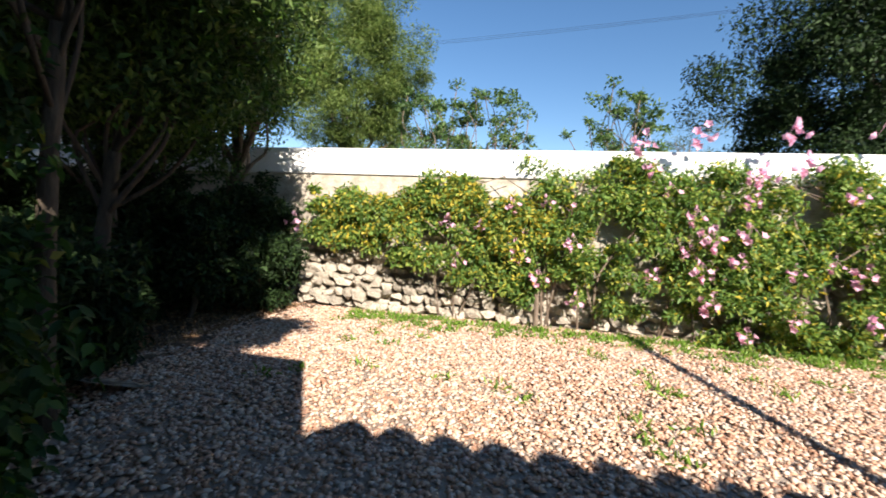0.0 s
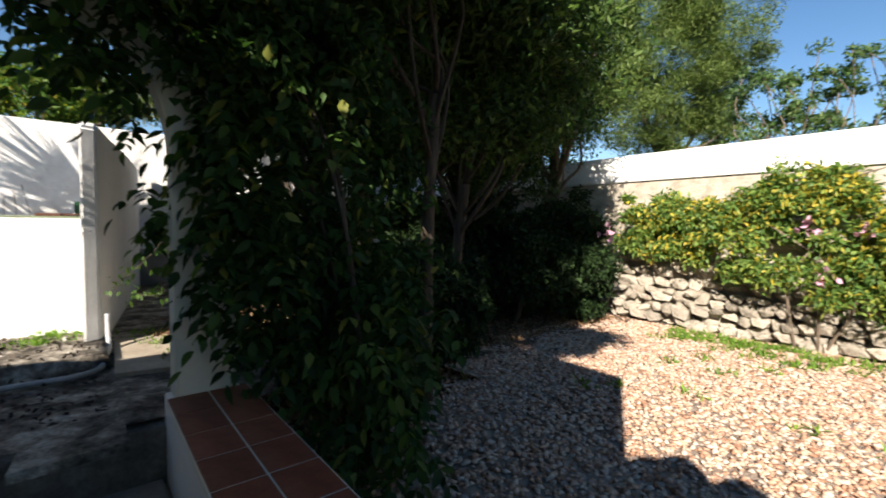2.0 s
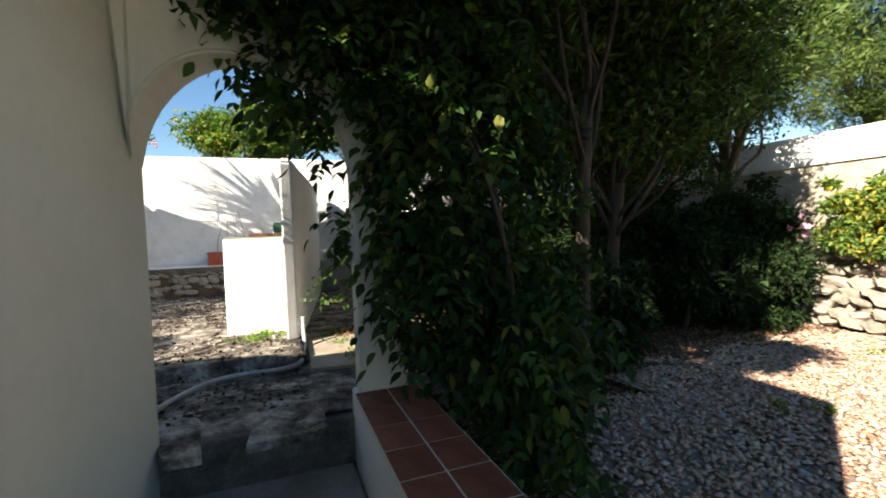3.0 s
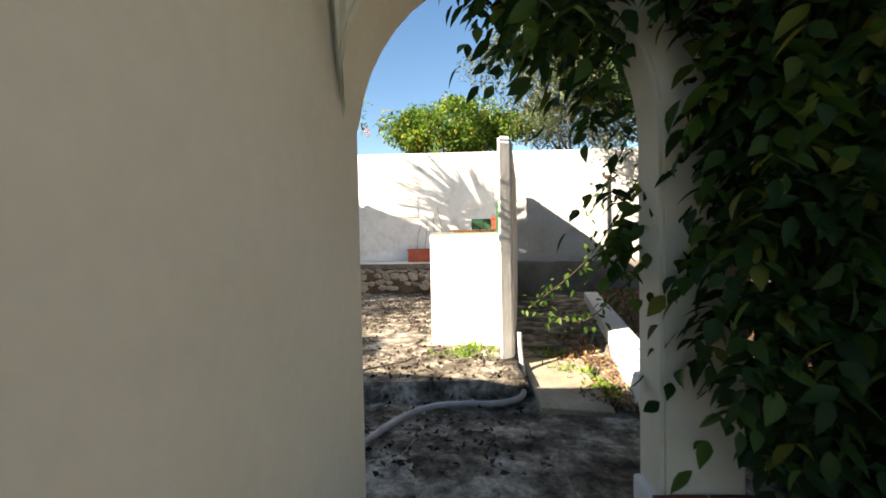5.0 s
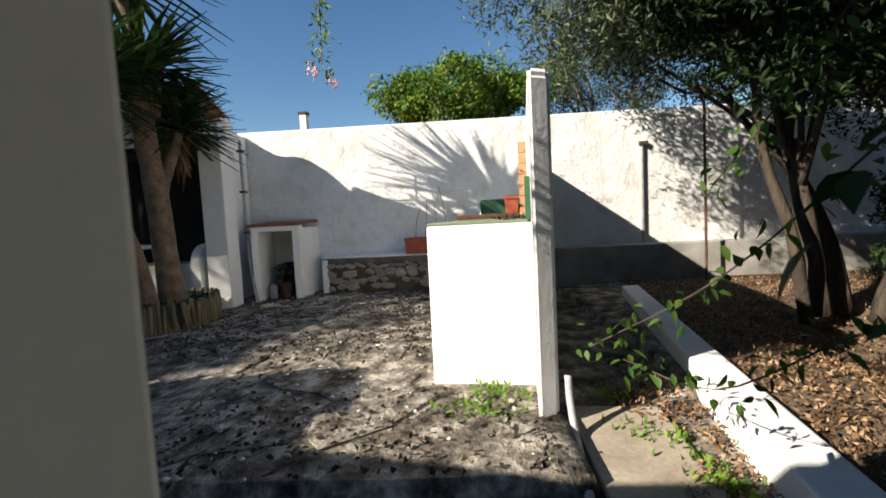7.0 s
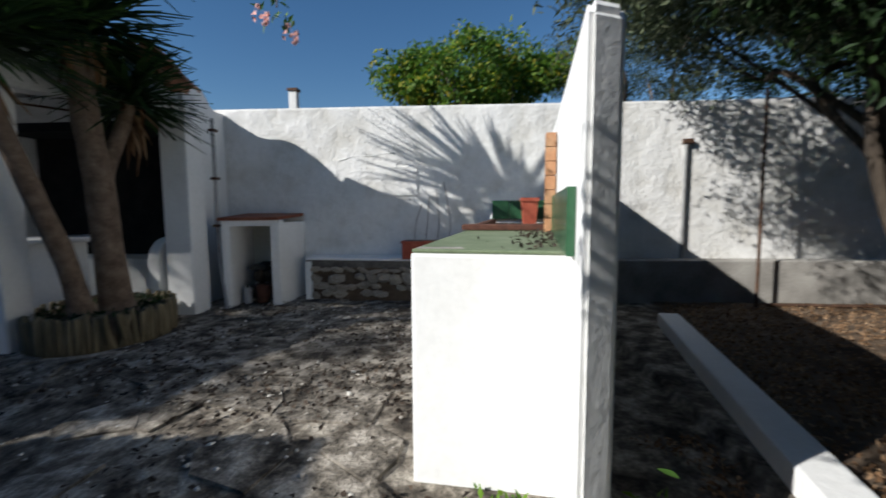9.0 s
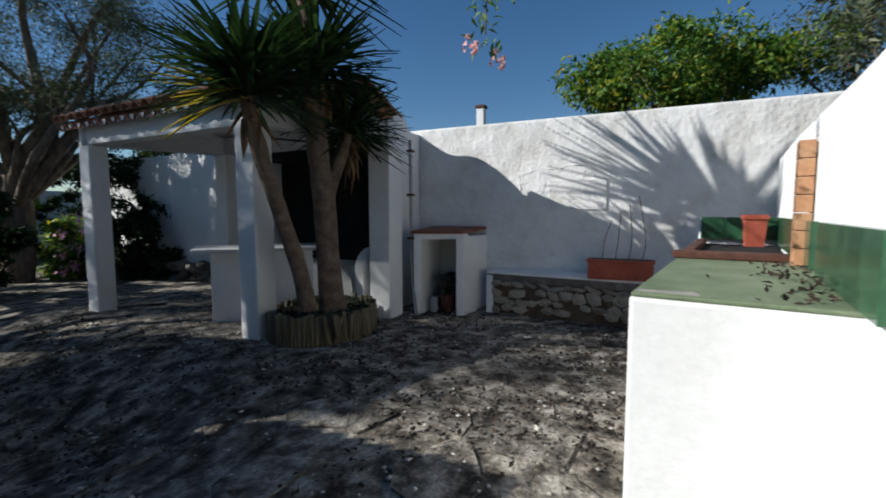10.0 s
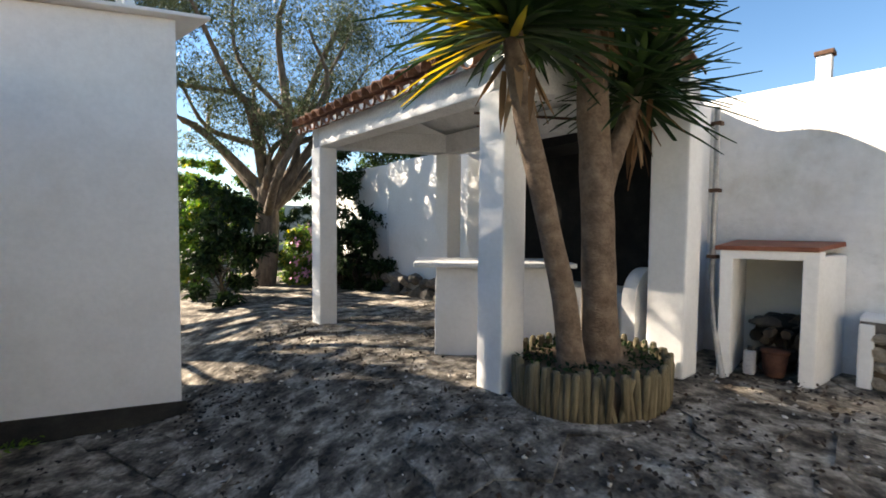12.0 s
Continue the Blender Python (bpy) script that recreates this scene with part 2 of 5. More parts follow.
def box(x0, y0, z0, x1, y1, z1, bevel=0.01, bm=None, segs=2):
    own = bmesh.new()
    bmesh.ops.create_cube(own, size=1)
    sx, sy, sz = abs(x1 - x0), abs(y1 - y0), abs(z1 - z0)
    bmesh.ops.scale(own, vec=(sx, sy, sz), verts=own.verts)
    bmesh.ops.translate(own, vec=((x0 + x1) / 2, (y0 + y1) / 2, (z0 + z1) / 2), verts=own.verts)
    if bevel:
        bmesh.ops.bevel(own, geom=own.edges[:], offset=min(bevel, sx * 0.4, sy * 0.4, sz * 0.4), segments=segs, affect="EDGES", profile=0.6)
    return join(bm, own)


def join(bm, own):
    if bm is None:
        return own
    tmp = bpy.data.meshes.new("tmp")
    own.to_mesh(tmp)
    own.free()
    bm.from_mesh(tmp)
    bpy.data.meshes.remove(tmp)
    return bm


def prism(poly, z0, z1, bevel=0.008, bm=None):
    """A block over a plan polygon; z0 and z1 are numbers or one height a corner."""
    n = len(poly)
    lows = [z0] * n if not isinstance(z0, (list, tuple)) else z0
    tops = [z1] * n if not isinstance(z1, (list, tuple)) else z1
    own = bmesh.new()
    a = [own.verts.new((x, y, z)) for (x, y), z in zip(poly, lows)]
    b = [own.verts.new((x, y, z)) for (x, y), z in zip(poly, tops)]
    own.faces.new(a[::-1])
    own.faces.new(b)
    for i in range(n):
        own.faces.new((a[i], a[(i + 1) % n], b[(i + 1) % n], b[i]))
    bmesh.ops.recalc_face_normals(own, faces=own.faces)
    if bevel:
        bmesh.ops.bevel(own, geom=own.edges[:], offset=bevel, segments=2, affect="EDGES", profile=0.6)
    return join(bm, own)


def beam(a, b, w, h, bevel=0.01, bm=None, up=(0, 0, 1)):
    """A straight bar from a to b, w wide and h high, its middle on the line."""
    a, b = Vector(a), Vector(b)
    d = (b - a).normalized()
    s = d.cross(Vector(up)).normalized()
    u = s.cross(d)
    own = box(-w / 2, 0, -h / 2, w / 2, (b - a).length, h / 2, bevel)
    m = Matrix((s, d, u)).transposed().to_4x4()
    m.translation = a
    bmesh.ops.transform(own, matrix=m, verts=own.verts)
    return join(bm, own)


def tube(points, radii, sides=10, bm=None, wobble=0.0, seed=0):
    """A tapered limb through the points."""
    rnd = random.Random(seed)
    own = bmesh.new()
    pts = [Vector(p) for p in points]
    rings = []
    for i, p in enumerate(pts):
        d = (pts[min(i + 1, len(pts) - 1)] - pts[max(i - 1, 0)]).normalized()
        s = d.orthogonal().normalized() if abs(d.z) < 0.99 else Vector((1, 0, 0))
        s = (Vector((1, 0.2, 0)) - d * d.dot(Vector((1, 0.2, 0)))).normalized() if abs(d.x) < 0.9 else (Vector((0, 1, 0.1)) - d * d.dot(Vector((0, 1, 0.1)))).normalized()
        u = d.cross(s)
        r = radii[i] if isinstance(radii, (list, tuple)) else radii
        ring = []
        for k in range(sides):
            a = 2 * math.pi * k / sides
            rr = r * (1 + wobble * (rnd.random() - 0.5))
            ring.append(own.verts.new(p + (s * math.cos(a) + u * math.sin(a)) * rr))
        rings.append(ring)
    for r0, r1 in zip(rings, rings[1:]):
        for k in range(sides):
            own.faces.new((r0[k], r0[(k + 1) % sides], r1[(k + 1) % sides], r1[k]))
    own.faces.new(rings[0][::-1])
    own.faces.new(rings[-1])
    return join(bm, own)


def curve_points(pts, n=6):
    """Points of a smooth curve through pts."""
    p = [Vector(q) for q in pts]
    p = [p[0] * 2 - p[1]] + p + [p[-1] * 2 - p[-2]]
    out = []
    for i in range(1, len(p) - 2):
        for k in range(n):
            t = k / n
            a, b, c, d = p[i - 1], p[i], p[i + 1], p[i + 2]
            out.append(0.5 * ((2 * b) + (c - a) * t + (2 * a - 5 * b + 4 * c - d) * t * t + (3 * b - a - 3 * c + d) * t ** 3))
    out.append(p[-2])
    return out


def mesh_from(name, verts, faces, mat):
    me = bpy.data.meshes.new(name)
    n = faces.shape[1]
    me.vertices.add(len(verts))
    me.vertices.foreach_set("co", np.asarray(verts, dtype=np.float32).ravel())
    me.loops.add(faces.size)
    me.loops.foreach_set("vertex_index", faces.astype(np.int32).ravel())
    me.polygons.add(len(faces))
    me.polygons.foreach_set("loop_start", np.arange(0, faces.size, n, dtype=np.int32))
    me.polygons.foreach_set("loop_total", np.full(len(faces), n, dtype=np.int32))
    me.update()
    me.validate()
    me.materials.append(mat)
    return me


def unit(v):
    return v / np.maximum(np.linalg.norm(v, axis=1, keepdims=True), 1e-6)


def leaf_mesh(name, mat, centres, length, width, rng, axis=None, spread=1.0, droop=0.0):
    """Folded lance-shaped leaves, one at each centre, along axis where it is given."""
    n = len(centres)
    d = rng.normal(size=(n, 3)) * spread
    if axis is not None:
        d = d + axis
    d[:, 2] -= droop
    d = unit(d)
    up = unit(rng.normal(size=(n, 3)) * 0.7 + np.array([0, 0, 1.0]))
    s = unit(np.cross(d, up))
    nrm = np.cross(s, d)
    L = length * rng.uniform(0.65, 1.3, (n, 1))
    W = width * rng.uniform(0.7, 1.25, (n, 1))
    v = np.stack([centres, centres + d * L * 0.42 + s * W * 0.5 + nrm * W * 0.18, centres + d * L - nrm * L * 0.12, centres + d * L * 0.42 - s * W * 0.5 + nrm * W * 0.18], 1).reshape(-1, 3)
    b = np.arange(n)[:, None] * 4
    f = np.concatenate([b + np.array([[0, 1, 2]]), b + np.array([[0, 2, 3]])], 0)
    return mesh_from(name, v, f, mat)


def broad_leaf_mesh(name, mat, centres, length, width, rng, axis=None, spread=1.0, droop=0.0):
    """Pointed oval leaves with a folded midrib and a bent tip."""
    n = len(centres)
    d = rng.normal(size=(n, 3)) * spread
    if axis is not None:
        d = d + axis
    d[:, 2] -= droop
    d = unit(d)
    s = unit(np.cross(d, unit(rng.normal(size=(n, 3)) * 0.5 + np.array([0, 0, 1.0]))))
    nrm = np.cross(s, d)
    L = length * rng.uniform(0.65, 1.3, (n, 1))
    W = width * rng.uniform(0.75, 1.25, (n, 1))
    rows = [centres]
    for t, w in ((0.12, 0.5), (0.35, 1.0), (0.6, 0.86), (0.82, 0.42)):
        mid = centres + d * L * t - nrm * L * 0.16 * t * t
        rows += [mid + s * W * w * 0.5 + nrm * W * w * 0.16, mid, mid - s * W * w * 0.5 + nrm * W * w * 0.16]
    rows.append(centres + d * L - nrm * L * 0.18)
    v = np.stack(rows, 1).reshape(-1, 3)
    tri = [(0, 1, 2), (0, 2, 3), (10, 13, 11), (11, 13, 12)]
    for k in (1, 4, 7):
        tri += [(k, k + 3, k + 4), (k, k + 4, k + 1), (k + 1, k + 4, k + 5), (k + 1, k + 5, k + 2)]
    f = (np.arange(n)[:, None, None] * 14 + np.array(tri)[None]).reshape(-1, 3)
    return mesh_from(name, v, f, mat)


def foliage(name, mat, parent, centres, length, width, seed, axis=None, spread=1.0, droop=0.3, label="", make=leaf_mesh):
    rng = np.random.default_rng(seed)
    ob = new(name, make(name, mat, np.asarray(centres, float), length, width, rng, axis, spread, droop))
    if parent:
        ob.parent = parent
        ob.matrix_parent_inverse = parent.matrix_world.inverted()
    if label:
        ob["label"] = label
    return ob


def clumps(rng, blobs, per, tight=0.55):
    """Leaf places in clumps: blobs are (x, y, z, rx, ry, rz); leaves gather towards each blob's rim."""
    out = []
    for x, y, z, rx, ry, rz in blobs:
        d = unit(rng.normal(size=(per, 3)))
        r = rng.uniform(tight, 1.05, (per, 1)) ** 0.8
        out.append(np.array([x, y, z]) + d * r * np.array([rx, ry, rz]))
    return np.concatenate(out)


def scatter_blobs(rng, lo, hi, n, size):
    lo, hi = np.array(lo, float), np.array(hi, float)
    c = rng.uniform(lo, hi, (n, 3))
    s = size * rng.uniform(0.6, 1.3, (n, 1))
    return np.concatenate([c, s, s, s * rng.uniform(0.6, 0.9, (n, 1))], 1)


def crown_blobs(rng, centre, radii, n, size):
    """Clump places through the outer part of an ellipsoid."""
    d = unit(rng.normal(size=(n, 3)))
    r = rng.uniform(0.45, 1.0, (n, 1))
    c = np.array(centre) + d * r * np.array(radii)
    s = size * rng.uniform(0.6, 1.35, (n, 1))
    return np.concatenate([c, s, s, s * 0.75], 1)


# ---- ground ----
def smooth(a, b, x):
    """0 at a, 1 at b, eased between."""
    t = min(max((x - a) / (b - a), 0), 1)
    return t * t * (3 - 2 * t)


def level(x, y):
    """Height of the paved yard: a step down towards the arch, a fall towards the house, a path and a bed at the north."""
    fall = -0.42 * smooth(-7.2, -5.2, x) * smooth(-0.9, -4.2, y) * smooth(-10.5, -7.0, y)
    low = -0.12 if x > -4.8 else 0.0
    if y > 0.56:
        low = -0.1 if y < 1.42 else -0.03 - 0.4 * smooth(2.2, 3.4, y) * smooth(-8.2, -6.2, x)
    return min(fall, low)


def structure(name, bm, mat, label, category, smooth_shade=False):
    return tagged(part(name, bm, mat, None, "", smooth_shade), label, category, kind="structure")


def big_ground():
    bm = bmesh.new()
    bmesh.ops.create_grid(bm, x_segments=8, y_segments=8, size=400)
    bmesh.ops.translate(bm, vec=(0, 0, -0.52), verts=bm.verts)
    return structure("ground", bm, EARTH, "dry brown earth ground round the houses", "ground")


def yard_ground():
    xs = sorted(set([round(-12.5 + 0.12 * i, 3) for i in range(75)] + [-4.815, -4.785, -3.57] + [round(-4.8 + 0.12 * i, 3) for i in range(1, 11) if -4.8 + 0.12 * i < -3.6]))
    ys = sorted(set([round(-16 + 0.3 * i, 3) for i in range(39)] + [round(-4.3 + 0.12 * i, 3) for i in range(40)] + [0.545, 0.575, 1.41, 1.43] + [round(1.55 + 0.2 * i, 3) for i in range(29)]))
    bm = bmesh.new()
    rows = [[bm.verts.new((x, y, level(x, y) + 0.012 * noise.noise((x * 2.2, y * 2.2, 0)) - (0.012 if -4.0 > x else 0.0))) for x in xs] for y in ys]
    for r0, r1 in zip(rows, rows[1:]):
        for k in range(len(xs) - 1):
            bm.faces.new((r0[k], r0[k + 1], r1[k + 1], r1[k]))
    return structure("yard_floor", bm, JOINT, "rough mortar bed of the paved yard with dirt", "floor", True)


def garden_ground():
    bm = bmesh.new()
    xs, ys = np.linspace(-3.57, 9, 100), np.linspace(-0.3, 7.3, 62)
    rows = [[bm.verts.new((x, y, -0.435 + 0.02 * noise.noise((x * 1.3, y * 1.3, 3)))) for x in xs] for y in ys]
    for r0, r1 in zip(rows, rows[1:]):
        for k in range(len(xs) - 1):
            bm.faces.new((r0[k], r0[k + 1], r1[k + 1], r1[k]))
    return structure("gravel_bed", bm, GRAVEL_BED, "pinkish gravel bed of the garden", "ground", True)


big_ground()
YARD = yard_ground()
GARDEN = garden_ground()


# ---- walls ----
def arch_wall():
    """The whitewashed wall with the arched passage; its south end joins the house wall."""
    bm = bmesh.new()
    y0, y1, spring, rise, top = -0.285, 0.79, 1.31, 0.65, 2.35
    xa, xb, ya, yb, foot = -3.57, -3.37, -0.42, 1.08, -0.45
    mid, half = (y0 + y1) / 2, (y1 - y0) / 2

    def face(y, z):
        """East face: it leans out above the spring on the house side."""
        w = min(max((mid - y) / half, 0.0), 1.0)
        lean = np.interp(z, (1.3, 1.55, 2.0, 2.35), (-3.45, -3.17, -3.05, -3.02))
        return xb + w * (float(lean) - xb)

    inner = [(y0 - 0.06, foot), (y0 - 0.06, spring - 0.12)] + [(mid - half * math.cos(math.pi * k / 20), spring + rise * math.sin(math.pi * k / 20)) for k in range(1, 20)] + [(y1, spring), (y1, foot)]
    outer = [(ya, foot), (ya, spring)] + [(ya + (yb - ya) * k / 20, top) for k in range(1, 20)] + [(yb, spring), (yb, foot)]
    cols = []
    for (yi, zi), (yo, zo) in zip(inner, outer):
        xi, xo = face(yi, zi), face(yo, zo)
        cols.append([bm.verts.new((x, y, z)) for x, y, z in ((xa, yi, zi), (xi, yi, zi), (xo, yo, zo), (xa, yo, zo))])
    for a, b in zip(cols, cols[1:]):
        for k in range(4):
            bm.faces.new((a[k], a[(k + 1) % 4], b[(k + 1) % 4], b[k]))
    bm.faces.new(cols[0])
    bm.faces.new(cols[-1][::-1])
    bmesh.ops.recalc_face_normals(bm, faces=bm.faces)
    sharp = [e for e in bm.edges if len(e.link_faces) == 2 and e.calc_face_angle() > 0.9]
    bmesh.ops.bevel(bm, geom=sharp, offset=0.014, segments=2, affect="EDGES")
    return structure("wall_arch", bm, CREAM, "whitewashed wall with a round-arched passage", "wall")


arch_wall()
structure("wall_passage", box(-3.575, -0.62, -0.45, -0.2, -0.288, 2.58, 0.02), CREAM, "cream plastered house wall beside the passage", "wall")
structure("wall_house_north", box(-0.2, -0.9, -0.45, 7.0, -0.62, 1.85, 0.02), WHITE, "white house wall under a tiled eave", "wall")
structure("wall_house_west", box(-2.78, -3.86, -0.45, -2.53, -0.62, 2.08, 0.02), WHITE, "white west wall of the house", "wall")
structure("wall_house_annex_west", box(-4.05, -6.2, -0.45, -3.8, -4.12, 2.04, 0.02), WHITE, "white annex wall of the house", "wall")
structure("wall_house_annex_north", box(-4.05, -4.12, -0.45, -2.53, -4.0, 2.04, 0.02), WHITE, "white annex wall facing the yard", "wall")
structure("wall_house_south_wing", prism([(-4.05, -6.18), (-5.68, -5.75), (-5.45, -7.0), (-4.05, -7.35)], -0.46, [2.72, 2.84, 2.84, 2.72], 0.015), WHITE, "plain white house wall with a dark plinth", "wall")
structure("wall_yard_west", box(-10.1, -3.6, -0.1, -9.85, 7.45, 2.48, 0.03), WHITE_ROUGH, "rough whitewashed yard wall with blocky relief", "wall")
structure("wall_yard_west_far", box(-10.1, -8.9, -0.1, -9.85, -3.6, 2.48, 0.03), WHITE, "white yard wall behind the summer kitchen", "wall")
structure("wall_garden", box(-9.85, 7.2, -0.5, 9.0, 7.45, 1.7, 0.03), STONE, "old rubble garden wall under a white band", "wall")
structure("wall_garden_band", box(-9.84, 7.16, 1.7, 9.0, 7.47, 2.12, 0.03), WHITE, "whitewashed band along the top of the garden wall", "wall")
structure("wall_house_back", box(-2.8, -8.4, -0.45, 7.0, -8.2, 2.1, 0.02), WHITE, "plain house wall at the back", "wall")
structure("wall_house_east", box(6.8, -8.2, -0.45, 7.0, -0.9, 1.85, 0.02), WHITE, "plain house wall at the east", "wall")
structure("roof_house", prism([(-0.22, -0.64), (7.1, -0.64), (7.1, -8.6), (-0.22, -8.6)], [1.84, 1.84, 2.6, 2.6], [1.92, 1.92, 2.7, 2.7], 0.01), ROOF_TILE, "low tiled roof over the house", "roof")
structure("roof_west_room", prism([(-3.15, -4.14), (-2.86, -2.93), (-2.82, -0.64), (-0.24, -0.64), (-0.24, -8.6), (-3.15, -8.6)], 2.08, 2.18, 0.01), ROOF_TILE, "flat roof over the west room", "roof")
structure("plinth_south_wing", prism([(-4.06, -6.17), (-5.7, -5.735), (-5.705, -5.72), (-4.06, -6.15)], -0.46, [-0.22, -0.27, -0.27, -0.22], 0), PLINTH, "dark painted plinth band at the house wall", "plinth")
structure("plinth_annex", box(-4.062, -6.15, -0.46, -4.05, -3.88, -0.24, 0), PLINTH, "dark painted plinth band at the annex wall", "plinth")
structure("roof_south_wing", prism([(-3.9, -6.1), (-5.9, -5.6), (-5.6, -7.2), (-3.9, -7.55)], [2.73, 2.85, 2.85, 2.73], [2.76, 2.88, 2.88, 2.76], 0.008), WHITE, "flat concrete roof slab with a thin overhang", "roof")
structure("floor_passage", box(-3.6, -0.36, -0.5, 0.6, 0.74, -0.415, 0.005), CONCRETE, "bare concrete floor of the passage", "floor")
structure("step_passage", box(-3.66, -0.3, -0.5, -3.5, 0.8, -0.125, 0.02), STONE_DARK, "rough stone step up to the yard", "step")


def half_tile(r0=0.085, r1=0.07, length=0.42, thick=0.012):
    """One curved roof tile, its bottom end at the origin, running up +y."""
    bm = bmesh.new()
    n = 7
    rings = []
    for y, r in ((0, r0), (length, r1)):
        for rr in (r, r - thick):
            rings.append([bm.verts.new((rr * math.cos(math.pi * k / n), y, rr * math.sin(math.pi * k / n))) for k in range(n + 1)])
    o0, i0, o1, i1 = rings
    for k in range(n):
        bm.faces.new((o0[k], o0[k + 1], o1[k + 1], o1[k]))
        bm.faces.new((i0[k + 1], i0[k], i1[k], i1[k + 1]))
        bm.faces.new((i0[k], i0[k + 1], o0[k + 1], o0[k]))
    return mesh_of("roof_tile", bm, ROOF_TILE, True)


TILE_MESH = half_tile()


def tile_field(parent, a, b, up, rows, seed=1, pitch=0.19, course=0.34, size=1.0):
    """Courses of curved tiles along the eave from a to b, climbing along up: covers over upturned pans."""
    rnd = random.Random(seed)
    a, b, up = Vector(a), Vector(b), Vector(up).normalized()
    d = (b - a).normalized()
    n = int((b - a).length / pitch)
    nrm = d.cross(up).normalized()
    if nrm.z < 0:
        nrm, d, a = -nrm, -d, b
    base = Matrix((d, up, nrm)).transposed().to_4x4()
    for row in range(rows):
        for k in range(n + 1):
            for pan in (0, 1):
                p = a + d * (k + 0.5 * pan) * pitch + up * (row * course - 0.04 * pan) + nrm * (0.02 + 0.035 * size * size * (1 - pan) + row * 0.012 + rnd.uniform(-0.006, 0.006))
                m = Matrix.Translation(p) @ base @ pose(0, 0, 0, rnd.uniform(-1.5, 1.5), 180 if pan else 0, rnd.uniform(-2, 2))
                piece("roof_tile", TILE_MESH, m @ Matrix.Diagonal((size, 1, size, 1)), parent)


# ---- rubble and slabs ----
def pebble_mesh(name, mat, seed, sub=1, rough=0.25):
    rnd = random.Random(seed)
    bm = bmesh.new()
    bmesh.ops.create_icosphere(bm, subdivisions=sub, radius=0.5)
    for v in bm.verts:
        k = max(abs(v.co.x), abs(v.co.y), abs(v.co.z))
        v.co = v.co.lerp(v.co * (0.5 / k), 0.55) * (1 + rough * (rnd.random() - 0.5))
    return mesh_of(name, bm, mat, False)


STONES = [pebble_mesh("stone", STONE, s, 1, 0.5) for s in range(9)]
STONES_DARK = [pebble_mesh("stone", STONE_DARK, s + 20, 1, 0.5) for s in range(7)]


def rubble(parent, meshes, a, b, z0, z1, size, seed, depth=0.12, keep=1.0):
    """Courses of uneven stones over the upright face from a to b."""
    rnd = random.Random(seed)
    a, b = Vector((*a, 0)), Vector((*b, 0))
    d = (b - a).normalized()
    ang = math.degrees(math.atan2(d.y, d.x))
    z = z0
    while z < z1 - size * 0.3:
        h = min(size * rnd.uniform(0.55, 0.95), z1 - z)
        s = rnd.uniform(-0.1, 0)
        while s < (b - a).length:
            w = size * rnd.uniform(0.65, 1.35)
            if rnd.random() < keep:
                p = a + d * (s + w / 2)
                hh = h * rnd.uniform(0.75, 1.35)
                m = pose(p.x, p.y, z + h / 2 + rnd.uniform(-0.25, 0.25) * h, rnd.uniform(-14, 14), rnd.uniform(-22, 22), ang + rnd.uniform(-14, 14)) @ Matrix.Diagonal((w * 1.02, depth * rnd.uniform(1.3, 2.6), hh, 1))
                piece("stone", rnd.choice(meshes), m, parent)
            s += w
        z += h


def voronoi(rng, lo, hi, cell):
    """Irregular cells over a rectangle: polygons cut by the mid-lines between jittered seeds."""
    nx, ny = int((hi[0] - lo[0]) / cell) + 1, int((hi[1] - lo[1]) / cell) + 1
    seeds = [(lo[0] + (i + rng.uniform(-0.15, 1.15)) * cell, lo[1] + (j + rng.uniform(-0.15, 1.15)) * cell) for i in range(nx) for j in range(ny)]
    for cx, cy in seeds:
        poly = [(cx - cell * 1.4, cy - cell * 1.4), (cx + cell * 1.4, cy - cell * 1.4), (cx + cell * 1.4, cy + cell * 1.4), (cx - cell * 1.4, cy + cell * 1.4)]
        for ox, oy in seeds:
            if (ox, oy) == (cx, cy) or abs(ox - cx) > 3 * cell or abs(oy - cy) > 3 * cell:
                continue
            nx_, ny_ = ox - cx, oy - cy
            c = (nx_ * (ox + cx) + ny_ * (oy + cy)) / 2
            out = []
            for k in range(len(poly)):
                p, q = poly[k], poly[(k + 1) % len(poly)]
                dp, dq = nx_ * p[0] + ny_ * p[1] - c, nx_ * q[0] + ny_ * q[1] - c
                if dp <= 0:
                    out.append(p)
                if dp * dq < 0:
                    t = dp / (dp - dq)
                    out.append((p[0] + (q[0] - p[0]) * t, p[1] + (q[1] - p[1]) * t))
            poly = out
            if len(poly) < 3:
                break
        if len(poly) >= 3:
            yield (cx, cy), poly


def flagstones():
    rng = np.random.default_rng(5)
    made = 0
    for (cx, cy), poly in voronoi(rng, (-9.4, -7.0), (-3.7, 0.5), 0.37):
        if cy > 0.45 or cx < -9.4 or abs(cx + 4.8) < 0.24 or (cx < -5.7 and cy > -0.25):
            continue
        if cx > -5.0 and cy < -5.3 or cx > -4.15 and cy < -3.4 or cx > -3.75 or (cx > -4.2 and cy < -2.2) or rng.uniform() < 0.3:
            continue
        pts = []
        for x, y in poly:
            x, y = cx + (x - cx) * 0.985, cy + (y - cy) * 0.985
            pts.append((x + rng.uniform(-0.01, 0.01), y + rng.uniform(-0.01, 0.01)))
        lift = rng.uniform(-0.004, 0.006)
        tops = [level(x, y) + lift + rng.uniform(-0.003, 0.003) for x, y in pts]
        if max(tops) - min(tops) > 0.09:
            continue
        bm = prism(pts, [z - 0.05 for z in tops], tops, 0)
        if made < 300:
            part("flagstone", bm, PAVING, YARD)
            made += 1
        else:
            bm.free()


